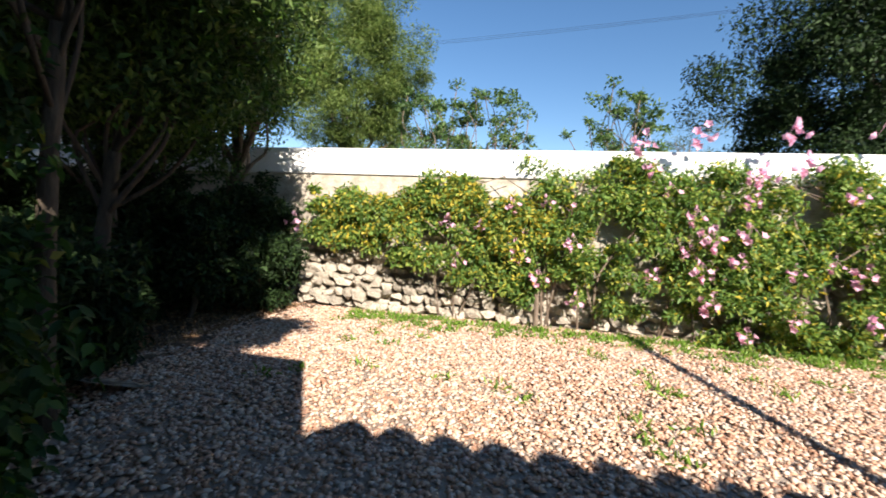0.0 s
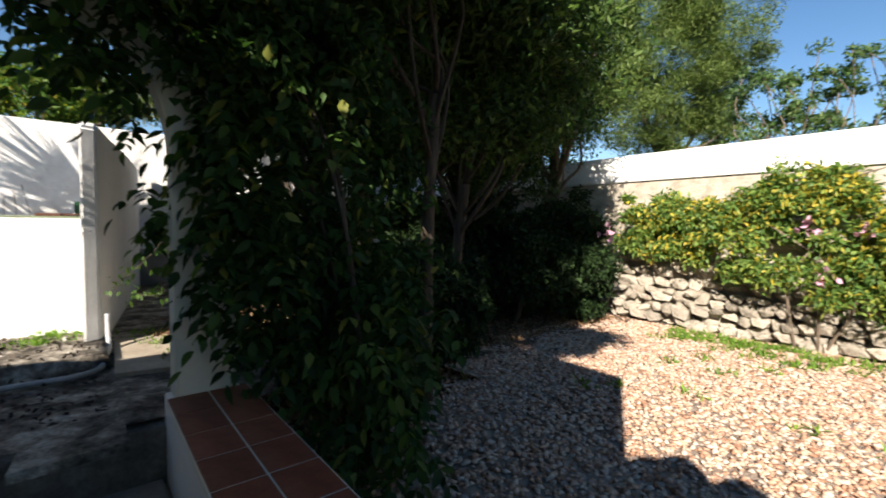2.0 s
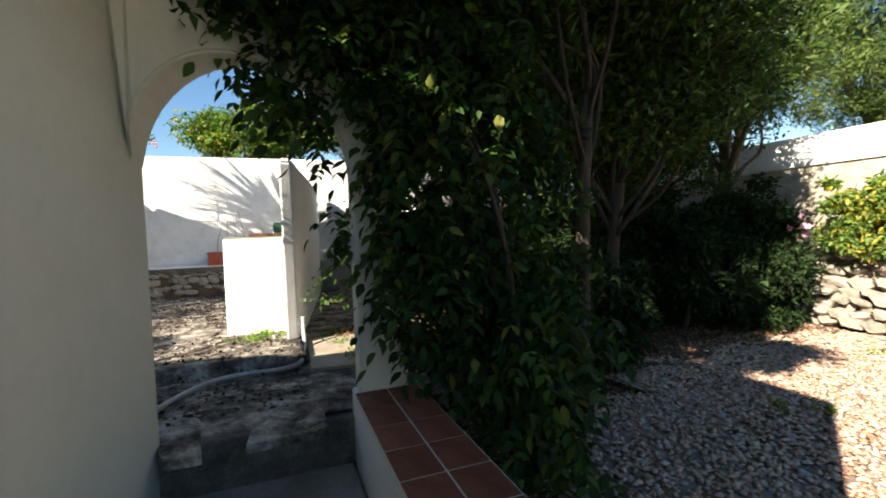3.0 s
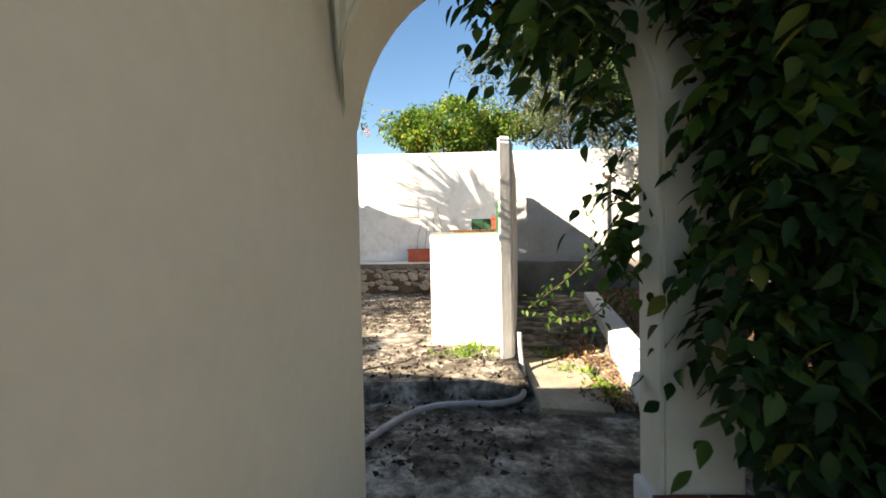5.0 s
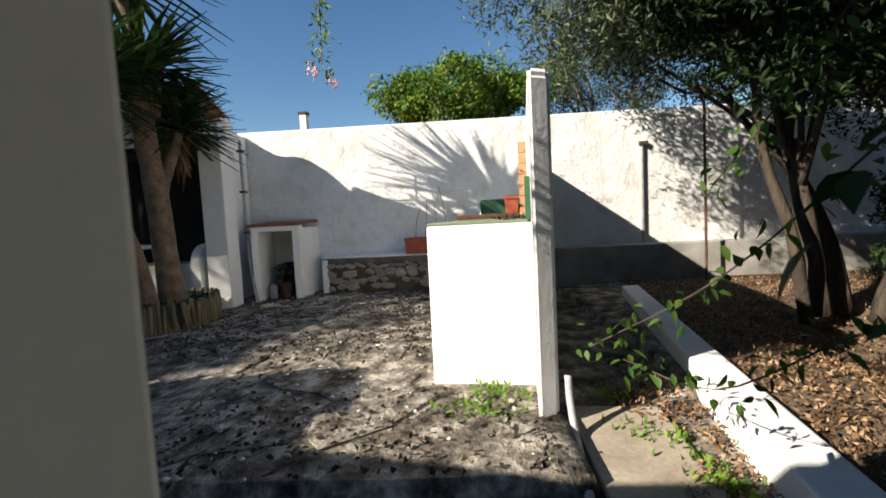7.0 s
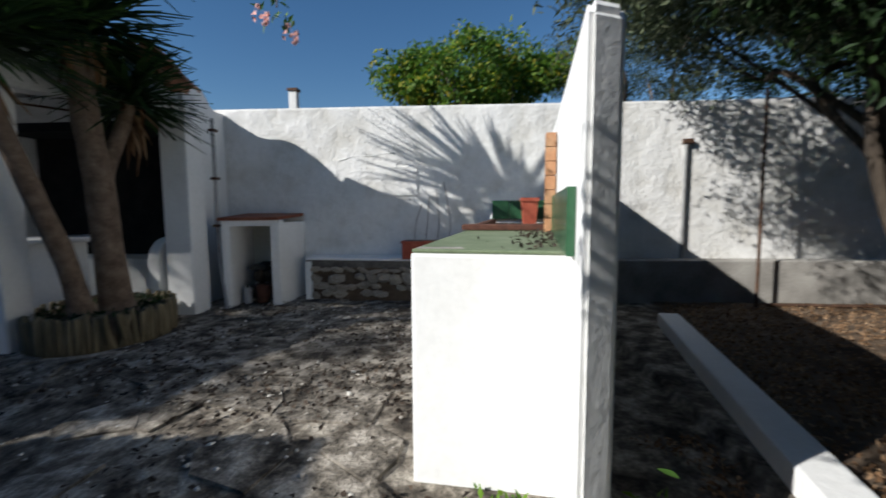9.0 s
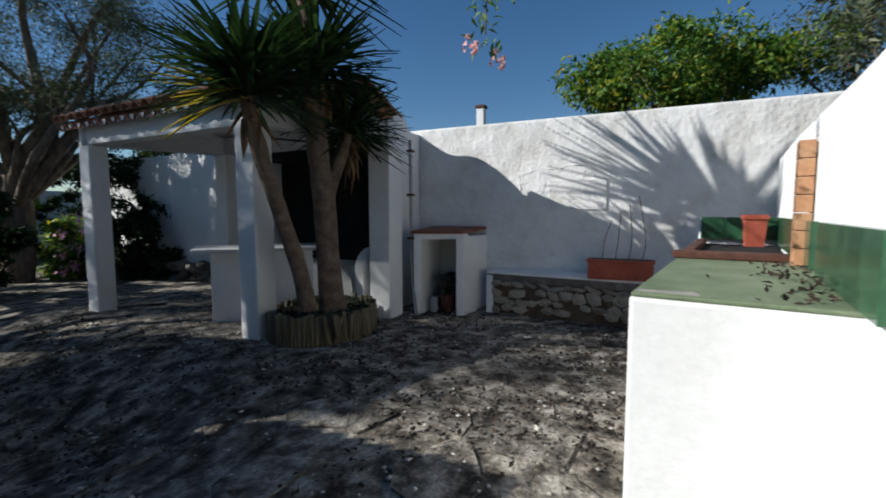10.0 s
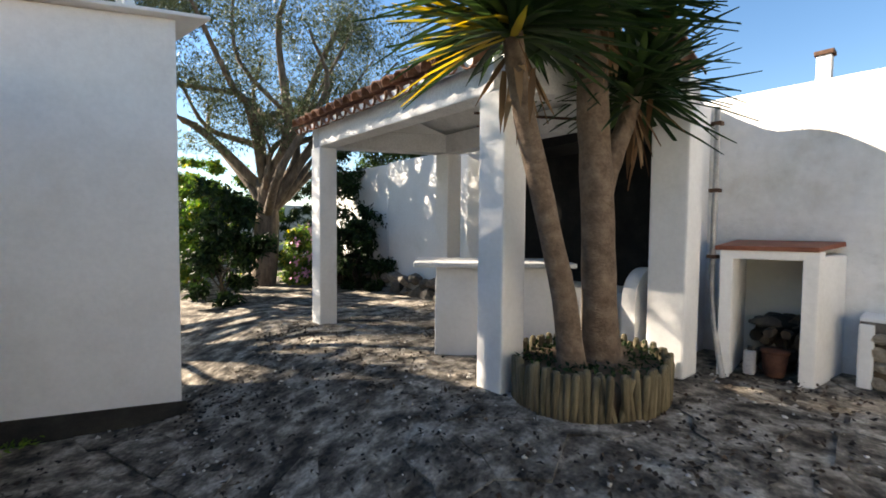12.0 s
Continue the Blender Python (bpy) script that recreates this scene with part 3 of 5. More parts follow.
# ---- summer kitchen worktop and grill ----
U, V = Vector((-0.99, 0.14, 0)), Vector((0.14, 0.99, 0))
CORNER = Vector((-5.84, -0.16, 0))


def uv(u, v):
    p = CORNER + U * u + V * v
    return (p.x, p.y)


def quad(u0, v0, u1, v1):
    return [uv(u0, v0), uv(u1, v0), uv(u1, v1), uv(u0, v1)]


def grill_block():
    g = thing("grill_counter", (*uv(1.8, 0.35), 0), "white masonry garden grill counter with green tiled top", "grill")
    part("front_block", prism(quad(0, 0, 1.72, 0.672), -0.04, 0.984, 0.016), WHITE, g, "white plastered masonry block")
    part("rear_block", prism(quad(1.72, 0.0, 3.55, 0.672), -0.04, 0.94, 0.018), WHITE, g, "white plastered masonry block")
    part("worktop", prism(quad(0.006, 0.006, 1.74, 0.655), 0.984, 1.0, 0.006), GREEN_TOP, g, "faded green painted worktop")
    part("patch", prism([uv(0.03, 0.02), uv(0.07, 0.02), uv(0.1, 0.2), uv(0.04, 0.22)], 0.999, 1.003, 0), CONCRETE, g, "bare worn patch")
    part("hearth_edge", prism(quad(1.42, -0.02, 1.56, 0.6), 1.002, 1.045, 0.01), BURNT, g, "sooty brick hearth edge")
    part("hearth_bed", prism(quad(1.74, 0.05, 3.3, 0.6), 0.94, 0.985, 0.01), MATT_BLACK, g, "soot-black ash bed")
    part("hearth_wall", prism(quad(1.95, 0.0, 3.3, 0.07), 0.94, 1.03, 0.012), BURNT, g, "low sooty kerb of the hearth")
    for k in range(3):
        part("tile", prism(quad(3.3, 0.02 + k * 0.2, 3.34, 0.215 + k * 0.2), 1.03, 1.24, 0.003), GREEN_TILE, g)
    part("end_wall", prism(quad(3.34, 0.0, 3.55, 0.66), 0.94, 1.23, 0.012), WHITE, g, "white end wall of the hearth")
    for k in range(16):
        if k == 5:
            continue
        u0 = -0.4 + 0.2 + k * 0.215
        part("tile", prism(quad(u0, 0.61, u0 + 0.213, 0.64), 1.002, 1.24, 0.003), GREEN_TILE, g)
    for k in range(7):
        part("brick", prism(quad(1.28, 0.565, 1.42, 0.635), 1.002 + k * 0.094, 1.092 + k * 0.094, 0.004), BRICK, g)
    return g


def grill_screen():
    """The tall screen wall beside the grill, sloping down towards the yard wall."""
    s = thing("screen_wall", (*uv(1.5, 0.73), 0), "white screen wall with a sloping top beside the grill", "wall", kind="structure")
    prof = [(-0.46, -0.14, 1.71), (-0.4, -0.1, 1.76), (-0.1, -0.1, 1.76), (0.5, -0.1, 1.77), (1.3, -0.1, 1.8), (2.4, -0.1, 1.83), (3.98, -0.1, 1.84)]
    bm = bmesh.new()
    cols = []
    for u, lo, hi in prof:
        a, b = uv(u, 0.642), uv(u + (0.07 if u < -0.3 else 0.0), 0.75)
        cols.append([bm.verts.new((*a, lo)), bm.verts.new((*b, lo)), bm.verts.new((*b, hi)), bm.verts.new((*a, hi))])
    for c, d in zip(cols, cols[1:]):
        for k in range(4):
            bm.faces.new((c[k], d[k], d[(k + 1) % 4], c[(k + 1) % 4]))
    bm.faces.new(cols[0][::-1])
    bm.faces.new(cols[-1])
    bmesh.ops.recalc_face_normals(bm, faces=bm.faces)
    bmesh.ops.bevel(bm, geom=[e for e in bm.edges if len(e.link_faces) == 2 and e.calc_face_angle() > 0.7], offset=0.02, segments=2, affect="EDGES")
    part("wall_body", bm, WHITE, s)


grill_block()
grill_screen()
structure("path_slab", prism([(-5.6, 0.62), (-4.5, 0.58), (-4.42, 1.0), (-5.55, 1.12)], -0.14, -0.078, 0.01), PATH_SLAB, "tan concrete path slab beside the screen wall", "path")


def bed_soil():
    bm = bmesh.new()
    xs, ys = np.linspace(-9.58, -4.1, 60), np.linspace(1.2, 7.1, 60)
    rows = [[bm.verts.new((x, y, level(x, max(y, 1.45)) + 0.006 + 0.03 * abs(noise.noise((x * 1.7, y * 1.7, 9))))) for x in xs] for y in ys]
    for j in range(59):
        for k in range(59):
            if ys[j] > 1.3 - (xs[k] + 4.25) * 0.2 - 0.1:
                bm.faces.new((rows[j][k], rows[j][k + 1], rows[j + 1][k + 1], rows[j + 1][k]))
    structure("planting_bed", bm, EARTH, "dark bare soil of the planting bed", "soil", True)


bed_soil()
structure("wall_patch", box(-9.856, -1.32, 1.32, -9.832, -0.62, 1.7, 0.012), WHITE_ROUGH, "faint raised patch in the whitewashed wall", "relief")


def pot(name, x, y, z, r, h, mat, label, square=False):
    bm = bmesh.new()
    n = 4 if square else 18
    prof = [(0.0, 0.0), (r * 0.78, 0.0), (r * 0.95, h * 0.86), (r * 1.08, h * 0.86), (r * 1.08, h), (r * 0.92, h), (r * 0.88, h * 0.8), (0.0, h * 0.78)]
    rings = [[bm.verts.new((x + rr * math.cos(2 * math.pi * k / n + 0.78), y + rr * math.sin(2 * math.pi * k / n + 0.78), z + zz)) for k in range(n)] for rr, zz in prof[1:-1]]
    for a, b in zip(rings, rings[1:]):
        for k in range(n):
            bm.faces.new((a[k], a[(k + 1) % n], b[(k + 1) % n], b[k]))
    bm.faces.new(rings[0][::-1])
    bm.faces.new(rings[-1])
    return tagged(part(name, bm, mat, None, "", not square), label, "pot")


pot("flower_pot", *uv(3.1, 0.44), 0.985, 0.12, 0.28, RED_PLASTIC, "red clay flower pot standing in the grill", True)


def planter_box():
    p = thing("planter_box", (-9.52, -0.45, 0.53), "long red clay planter trough on the stone bench", "planter")
    bm = bmesh.new()
    prism([(-9.6, -0.76), (-9.36, -0.76), (-9.36, -0.08), (-9.6, -0.08)], 0.535, 0.56, 0.005, bm)
    prism([(-9.6, -0.76), (-9.575, -0.76), (-9.575, -0.08), (-9.6, -0.08)], 0.56, 0.73, 0.005, bm)
    prism([(-9.385, -0.76), (-9.36, -0.76), (-9.36, -0.08), (-9.385, -0.08)], 0.56, 0.73, 0.005, bm)
    prism([(-9.575, -0.76), (-9.385, -0.76), (-9.385, -0.735), (-9.575, -0.735)], 0.56, 0.73, 0.005, bm)
    prism([(-9.575, -0.105), (-9.385, -0.105), (-9.385, -0.08), (-9.575, -0.08)], 0.56, 0.73, 0.005, bm)
    part("trough", bm, RED_PLASTIC, p)
    part("rim", prism([(-9.615, -0.775), (-9.345, -0.775), (-9.345, -0.065), (-9.615, -0.065)], 0.73, 0.755, 0.006), RED_PLASTIC, p)
    part("soil", prism([(-9.57, -0.73), (-9.39, -0.73), (-9.39, -0.11), (-9.57, -0.11)], 0.74, 0.758, 0.002), EARTH, p)
    for k in range(4):
        y = -0.62 + 0.14 * k
        c = curve_points([(-9.48, y, 0.75), (-9.47, y + 0.03, 1.0), (-9.45, y + 0.1 - 0.05 * k, 1.2 + 0.09 * k)], 4)
        part("stem", tube(c, 0.005, 5), BARK, p, "thin dry stem")


# ---- stone bench along the yard wall ----
def stone_bench():
    b = thing("stone_bench", (-9.68, -0.85, 0), "low rubble stone bench with a pale cap along the wall", "bench", kind="structure")
    part("core", prism([(-9.84, -2.02), (-9.52, -2.02), (-9.36, 0.35), (-9.84, 0.35)], -0.03, 0.484, 0.01), EARTH, b)
    part("cap", prism([(-9.85, -2.03), (-9.5, -2.03), (-9.33, 0.36), (-9.85, 0.36)], 0.505, 0.535, 0.01), WHITE, b, "thin whitewashed edge of the cap")
    part("render_band", prism([(-9.6, -2.025), (-9.495, -2.025), (-9.33, 0.355), (-9.6, 0.355)], 0.415, 0.505, 0.008), STONE_DARK, b, "dark cement band under the cap")
    part("quoin", prism([(-9.8, -2.03), (-9.475, -2.03), (-9.468, -1.94), (-9.8, -1.94)], -0.02, 0.487, 0.015), WHITE, b, "whitewashed end")
    rubble(b, STONES, (-9.5, -1.93), (-9.35, 0.33), 0.02, 0.42, 0.16, 3, 0.05, 0.92)


stone_bench()
planter_box()
structure("wall_bench_north", prism([(-9.86, 0.95), (-9.6, 0.95), (-9.6, 7.1), (-9.86, 7.1)], -0.1, 0.5, 0.02), CONCRETE, "plain rendered ledge along the foot of the yard wall", "ledge")


# ---- log shelter ----
def log_shelter():
    s = thing("log_shelter", (-9.45, -2.45, 0), "small white masonry log shelter with a tiled lid", "shelter")
    fl, fr, br, bl = Vector((-9.0, -2.83, 0)), Vector((-9.22, -2.235, 0)), Vector((-9.84, -2.15, 0)), Vector((-9.84, -2.95, 0))
    d = (fr - fl).normalized()
    q = lambda *v: [(p.x, p.y) for p in v]
    part("side_wall", prism(q(fl, fl + d * 0.09, bl + Vector((0, 0.1, 0)), bl), -0.03, 0.99, 0.012), WHITE, s)
    part("side_wall", prism(q(fr - d * 0.1, fr, br, br - Vector((0, 0.1, 0))), -0.03, 0.99, 0.012), WHITE, s)
    part("lintel", prism(q(fl, fr, fr + Vector((-0.1, 0.02, 0)), fl + Vector((-0.1, 0, 0))), 0.955, 1.025, 0.01), WHITE, s)
    part("back_wall", prism(q(bl + Vector((0.05, 0.1, 0)), br + Vector((0.05, -0.1, 0)), br + Vector((0, -0.1, 0)), bl + Vector((0, 0.1, 0))), -0.03, 0.99, 0.005), CREAM, s)
    part("lid", prism(q(fl + Vector((0.03, -0.03, 0)), fr + Vector((0.03, 0.0, 0)), br + Vector((0, -0.01, 0)), bl), [1.025, 1.025, 1.06, 1.06], [1.06, 1.06, 1.1, 1.1], 0.008), TERRACOTTA, s, "terracotta tile lid")
    return s


log_shelter()


def logs():
    rnd = random.Random(4)
    for k in range(24):
        x, y = -9.38 - 0.3 * rnd.random(), -2.68 + 0.036 * (k % 12)
        z = 0.05 + 0.08 * (k % 3) + 0.2 * (k // 12) + 0.04 * rnd.random()
        r = rnd.uniform(0.03, 0.055)
        bm = tube([(x + 0.17, y, z), (x, y + 0.01, z + 0.02), (x - 0.2, y + 0.03, z)], [r, r * 1.05, r * 0.9], 8, None, 0.15, k)
        tagged(part("firewood_log", bm, BARK_DARK), "dark split firewood log in the shelter", "log", "firewood in the shelter")


logs()


def shelter_clutter():
    b = thing("bucket", (-9.3, -2.5, 0.0), "small brown clay bucket among the firewood", "bucket")
    part("body", tube([(-9.3, -2.5, 0.0), (-9.3, -2.5, 0.02), (-9.3, -2.5, 0.2), (-9.3, -2.5, 0.21)], [0.06, 0.075, 0.095, 0.085], 14), BURNT, b, "", True)
    part("rim", tube([(-9.3, -2.5, 0.195), (-9.3, -2.5, 0.225)], [0.102, 0.1], 14), BURNT, b, "", True)
    rnd = random.Random(6)
    for k, (x, y, z, r, mat, lab) in enumerate(((-9.42, -2.45, 0.42, 0.12, MATT_BLACK, "crumpled black plastic sack on the firewood"), (-9.36, -2.56, 0.43, 0.085, PLINTH, "crumpled dark cloth on the firewood"))):
        bm = bmesh.new()
        bmesh.ops.create_icosphere(bm, subdivisions=3, radius=1.0)
        for v in bm.verts:
            n = v.co.normalized()
            f = r * (1 + 0.35 * noise.noise(n * 1.7 + Vector((k * 5, 0, 0))) + 0.16 * noise.noise(n * 5))
            v.co = Vector((x + n.x * f * 1.1, y + n.y * f * 1.5, z + n.z * f * 0.62))
        tagged(part("sack" if k == 0 else "cloth", bm, mat, None, "", True), lab, "sack" if k == 0 else "cloth")
    c = thing("plastic_canister", (-9.22, -2.64, 0.0), "small pale plastic canister beside the firewood", "canister")
    part("body", box(-9.25, -2.69, 0.0, -9.17, -2.61, 0.2, 0.02), HOSE, c)
    part("cap", tube([(-9.21, -2.65, 0.198), (-9.21, -2.65, 0.235)], 0.02, 8), PLINTH, c, "dark screw cap")


shelter_clutter()


def wall_relief():
    """Proud plaster ridges round the patched blockwork of the yard wall."""
    wall = bpy.data.objects["wall_yard_west"]
    rnd = random.Random(12)
    for y0, z0, y1, z1 in ((-1.75, 1.8, -0.9, 1.86), (-1.72, 1.46, -1.2, 1.44), (-1.68, 1.5, -1.7, 1.78), (-0.92, 1.55, -0.88, 1.8), (-0.8, 1.72, 0.05, 1.75), (-0.4, 1.42, 0.5, 1.46), (-1.1, 1.62, -0.75, 1.6)):
        n = 9
        pts = [(-9.85, y0 + (y1 - y0) * i / n + rnd.uniform(-0.02, 0.02), z0 + (z1 - z0) * i / n + rnd.uniform(-0.03, 0.03)) for i in range(n + 1)]
        part("plaster_ridge", tube(pts, [rnd.uniform(0.003, 0.008) for _ in pts], 7, None, 0.3, n), WHITE_ROUGH, wall, "", True)


wall_relief()


# ---- pergola (open summer kitchen) ----
P1, P2, P3, P4 = Vector((-7.4, -3.78, 0)), Vector((-7.43, -6.72, 0)), Vector((-8.78, -3.1, 0)), Vector((-8.85, -6.0, 0))


def pergola():
    g = thing("pergola", (-8.1, -4.9, 0), "white open garden pavilion with a terracotta tiled gable roof", "pavilion")
    for p, w in ((P1, 0.125), (P2, 0.115), (P3, 0.15), (P4, 0.12)):
        part("post", box(p.x - w, p.y - w, -0.12, p.x + w, p.y + w, 2.16, 0.02), WHITE, g)
    z = 2.28
    for a, b in ((P1, P2), (P1, P3), (P2, P4), (P4, P3)):
        d = (b - a).normalized() * 0.12
        part("beam", beam(a - d + Vector((0, 0, z)), b + d + Vector((0, 0, z)), 0.2, 0.24, 0.015), TIMBER, g)
    r1, r2 = (P1 + P3) / 2 + Vector((0.02, 0.0, 2.7)), (P2 + P4) / 2 + Vector((0, -0.3, 2.7))
    for (a, b) in ((P1, P2), (P3, P4)):
        e0, e1 = a + Vector((0, -0.06, 2.4)), b + Vector((0, -0.3, 2.4))
        off = ((a + b) / 2 - (r1 + r2) / 2)
        off.z = 0
        e0, e1 = e0 + off.normalized() * 0.2, e1 + off.normalized() * 0.2
        e0.z = e1.z = 2.33 + 0.02
        bm = bmesh.new()
        vs = [bm.verts.new(v) for v in (e0, e1, r2, r1)]
        ws = [bm.verts.new(v + Vector((0, 0, 0.06))) for v in (e0, e1, r2, r1)]
        bm.faces.new(vs[::-1])
        bm.faces.new(ws)
        for k in range(4):
            bm.faces.new((vs[k], vs[(k + 1) % 4], ws[(k + 1) % 4], ws[k]))
        bmesh.ops.recalc_face_normals(bm, faces=bm.faces)
        slab = part("roof_slope", bm, TIMBER, g)
        up = (r1 - e0)
        d = (e1 - e0).normalized()
        up = up - d * up.dot(d)
        tile_field(slab, e0 + Vector((0, 0, 0.06)), e1 + Vector((0, 0, 0.06)), up, max(1, int(up.length / 0.33)), 7)
    for a, b, c in ((P1 + Vector((0, -0.08, 2.38)), P3 + Vector((0, -0.08, 2.38)), r1 - Vector((0, 0.08, 0.02))), (P2 + Vector((0, 0, 2.38)), P4 + Vector((0, 0, 2.38)), r2 + Vector((0, 0.3, -0.02)))):
        bm = bmesh.new()
        n = (b - a).cross(Vector((0, 0, 1))).normalized() * 0.06
        f = [bm.verts.new(v + n) for v in (a, b, c)]
        k = [bm.verts.new(v - n) for v in (a, b, c)]
        bm.faces.new(f)
        bm.faces.new(k[::-1])
        for i in range(3):
            bm.faces.new((f[i], f[(i + 1) % 3], k[(i + 1) % 3], k[i]))
        bmesh.ops.recalc_face_normals(bm, faces=bm.faces)
        part("gable", bm, WHITE, g)
    # Added strip, its profile shaped to throw a humped shadow on the yard wall.
    prof = [(-8.15, 2.62), (-8.35, 2.6), (-8.58, 2.62), (-8.75, 2.6), (-8.89, 2.51), (-9.02, 2.58), (-9.15, 2.63), (-9.3, 2.63), (-9.42, 2.56), (-9.55, 2.43), (-9.7, 2.4), (-9.84, 2.41)]
    bm = bmesh.new()
    pts = curve_points([(x, 0, z) for x, z in prof], 3)
    rows = [[bm.verts.new((p.x, y, z)) for y, z in ((-3.33, 2.39), (-3.2, 2.39), (-3.2, p.z), (-3.33, p.z))] for p in pts]
    for a, b in zip(rows, rows[1:]):
        for k in range(4):
            bm.faces.new((a[k], a[(k + 1) % 4], b[(k + 1) % 4], b[k]))
    bm.faces.new(rows[0][::-1])
    bm.faces.new(rows[-1])
    bmesh.ops.recalc_face_normals(bm, faces=bm.faces)
    part("parapet", bm, WHITE, g, "wavy white strip added to shape the wall shadow")
    part("tie_rod", tube([P1 + Vector((-0.1, -0.4, 2.12)), P3 + Vector((0.1, -0.4, 2.12))], 0.012, 6), RUST, g)
    ridge = (r2 - r1).normalized()
    n = int((r2 - r1).length / 0.34)
    for k in range(n + 1):
        m = Matrix.Translation(r1 + ridge * k * 0.34 + Vector((0, 0, 0.1))) @ pose(0, 0, 0, 0, 0, math.degrees(math.atan2(-ridge.x, ridge.y)))
        piece("ridge_tile", TILE_MESH, m @ Matrix.Diagonal((1.3, 1, 1.2, 1)), g)
    return g


pergola()


def fireplace():
    """The cooking recess in the back wall of the pavilion, its back and top plain black, over a low white bench."""
    f = thing("cooking_recess", (-9.4, -4.6, 0), "large black cooking recess above a white masonry bench", "fireplace")
    part("bench", prism([(-9.2, -3.45), (-9.2, -6.0), (-9.84, -6.0), (-9.84, -3.45)], -0.1, 0.55, 0.015), WHITE, f)
    part("lining", prism([(-9.7, -3.35), (-9.7, -5.75), (-9.84, -5.75), (-9.84, -3.35)], 0.555, 2.3, 0.0), MATT_BLACK, f, "black back of the recess")
    part("side", prism([(-8.95, -3.2), (-8.95, -3.33), (-9.84, -3.33), (-9.84, -3.2)], -0.1, 2.4, 0.01), WHITE, f)
    part("side", prism([(-9.2, -5.76), (-9.2, -6.0), (-9.84, -6.0), (-9.84, -5.76)], 0.555, 2.3, 0.01), WHITE, f)
    part("recess_top", prism([(-8.95, -3.36), (-9.2, -5.74), (-9.69, -5.74), (-9.69, -3.36)], 2.1, 2.38, 0.01), MATT_BLACK, f, "black top of the recess")


fireplace()


def round_seat_back():
    """A low wall end whose top is rounded off in a quarter circle."""
    bm = bmesh.new()
    prof = [(-8.62, -0.05), (-8.62, 0.58)] + [(-8.62 - 0.3 * (1 - math.cos(0.196 * k)), 0.58 + 0.26 * math.sin(0.196 * k)) for k in range(1, 9)] + [(-9.0, 0.84), (-9.0, -0.05)]
    f = [bm.verts.new((x, -3.46, z)) for x, z in prof]
    b = [bm.verts.new((x, -3.34, z)) for x, z in prof]
    bm.faces.new(f)
    bm.faces.new(b[::-1])
    for k in range(len(prof)):
        bm.faces.new((f[k], b[k], b[(k + 1) % len(prof)], f[(k + 1) % len(prof)]))
    bmesh.ops.recalc_face_normals(bm, faces=bm.faces)
    tagged(part("stone_seat", bm, WHITE), "white masonry seat end with a rounded top beside the post", "seat")


round_seat_back()


def masonry_table():
    t = thing("garden_table", (-8.05, -4.75, 0), "white masonry table with a thick slab top in the pavilion", "table")
    a = Vector((-7.36, -4.8, 0))
    d1, d2 = Vector((-0.76, 0.65, 0)), Vector((-0.65, -0.76, 0))
    c = [a, a + d1 * 1.5, a + d1 * 1.5 + d2 * 0.75, a + d2 * 0.75]
    part("tabletop", prism([(p.x, p.y) for p in c], 0.825, 0.87, 0.014), TIMBER, t, "thick pale slab top")
    i = [a + d1 * 0.2 + d2 * 0.1, a + d1 * 1.36 + d2 * 0.1, a + d1 * 1.36 + d2 * 0.56, a + d1 * 0.2 + d2 * 0.56]
    part("base", prism([(p.x, p.y) for p in i], -0.1, 0.825, 0.015), WHITE, t, "white plastered base")


masonry_table()


# ---- parapet bench with terracotta tiles beside the passage ----
def parapet():
    p = thing("parapet_bench", (-1.8, 0.93, -0.43), "low white parapet bench with a terracotta tiled seat", "parapet", kind="structure")
    part("body", box(-3.56, 0.76, -0.45, 0.8, 1.12, 0.035, 0.015), WHITE, p)
    part("mortar", box(-3.36, 0.745, 0.03, 0.81, 1.135, 0.06, 0.003), CREAM, p, "pale mortar joints")
    me = mesh_of("tile", box(-0.121, -0.093, 0, 0.121, 0.093, 0.022, 0.004), TERRACOTTA)
    for i in range(17):
        for j in range(2):
            piece("tile", me, pose(-3.24 + 0.25 * i, 0.842 + 0.194 * j, 0.042, 0, 0, 0), p)


parapet()


# ---- eaves of the house ----
def eave(name, a, b, up, rows, label, soffit, pitch=0.19, size=1.0):
    e = thing(name, ((a[0] + b[0]) / 2, (a[1] + b[1]) / 2, a[2] - 0.05), label, "eave", kind="structure")
    part("soffit", soffit, WHITE, e)
    tile_field(e, a, b, up, rows, 3, pitch, 0.34, size)


eave("eave_house_north", (-0.02, -0.3, 1.6), (4.6, -0.3, 1.57), (0, -0.95, 0.3), 2, "curved terracotta tiles along the house eave", prism([(-0.18, -0.46), (6.9, -0.46), (6.9, -0.92), (-0.18, -0.92)], [1.57, 1.54, 1.68, 1.71], [1.62, 1.59, 1.73, 1.76], 0.005), 0.32, 1.7)
eave("eave_annex", (-4.18, -5.9, 2.1), (-4.18, -4.09, 2.1), (0.99, 0, 0.06), 2, "curved terracotta tiles along the annex eave", prism([(-4.2, -6.0), (-4.2, -3.98), (-3.16, -3.98), (-3.16, -6.0)], 2.05, 2.1, 0.005))


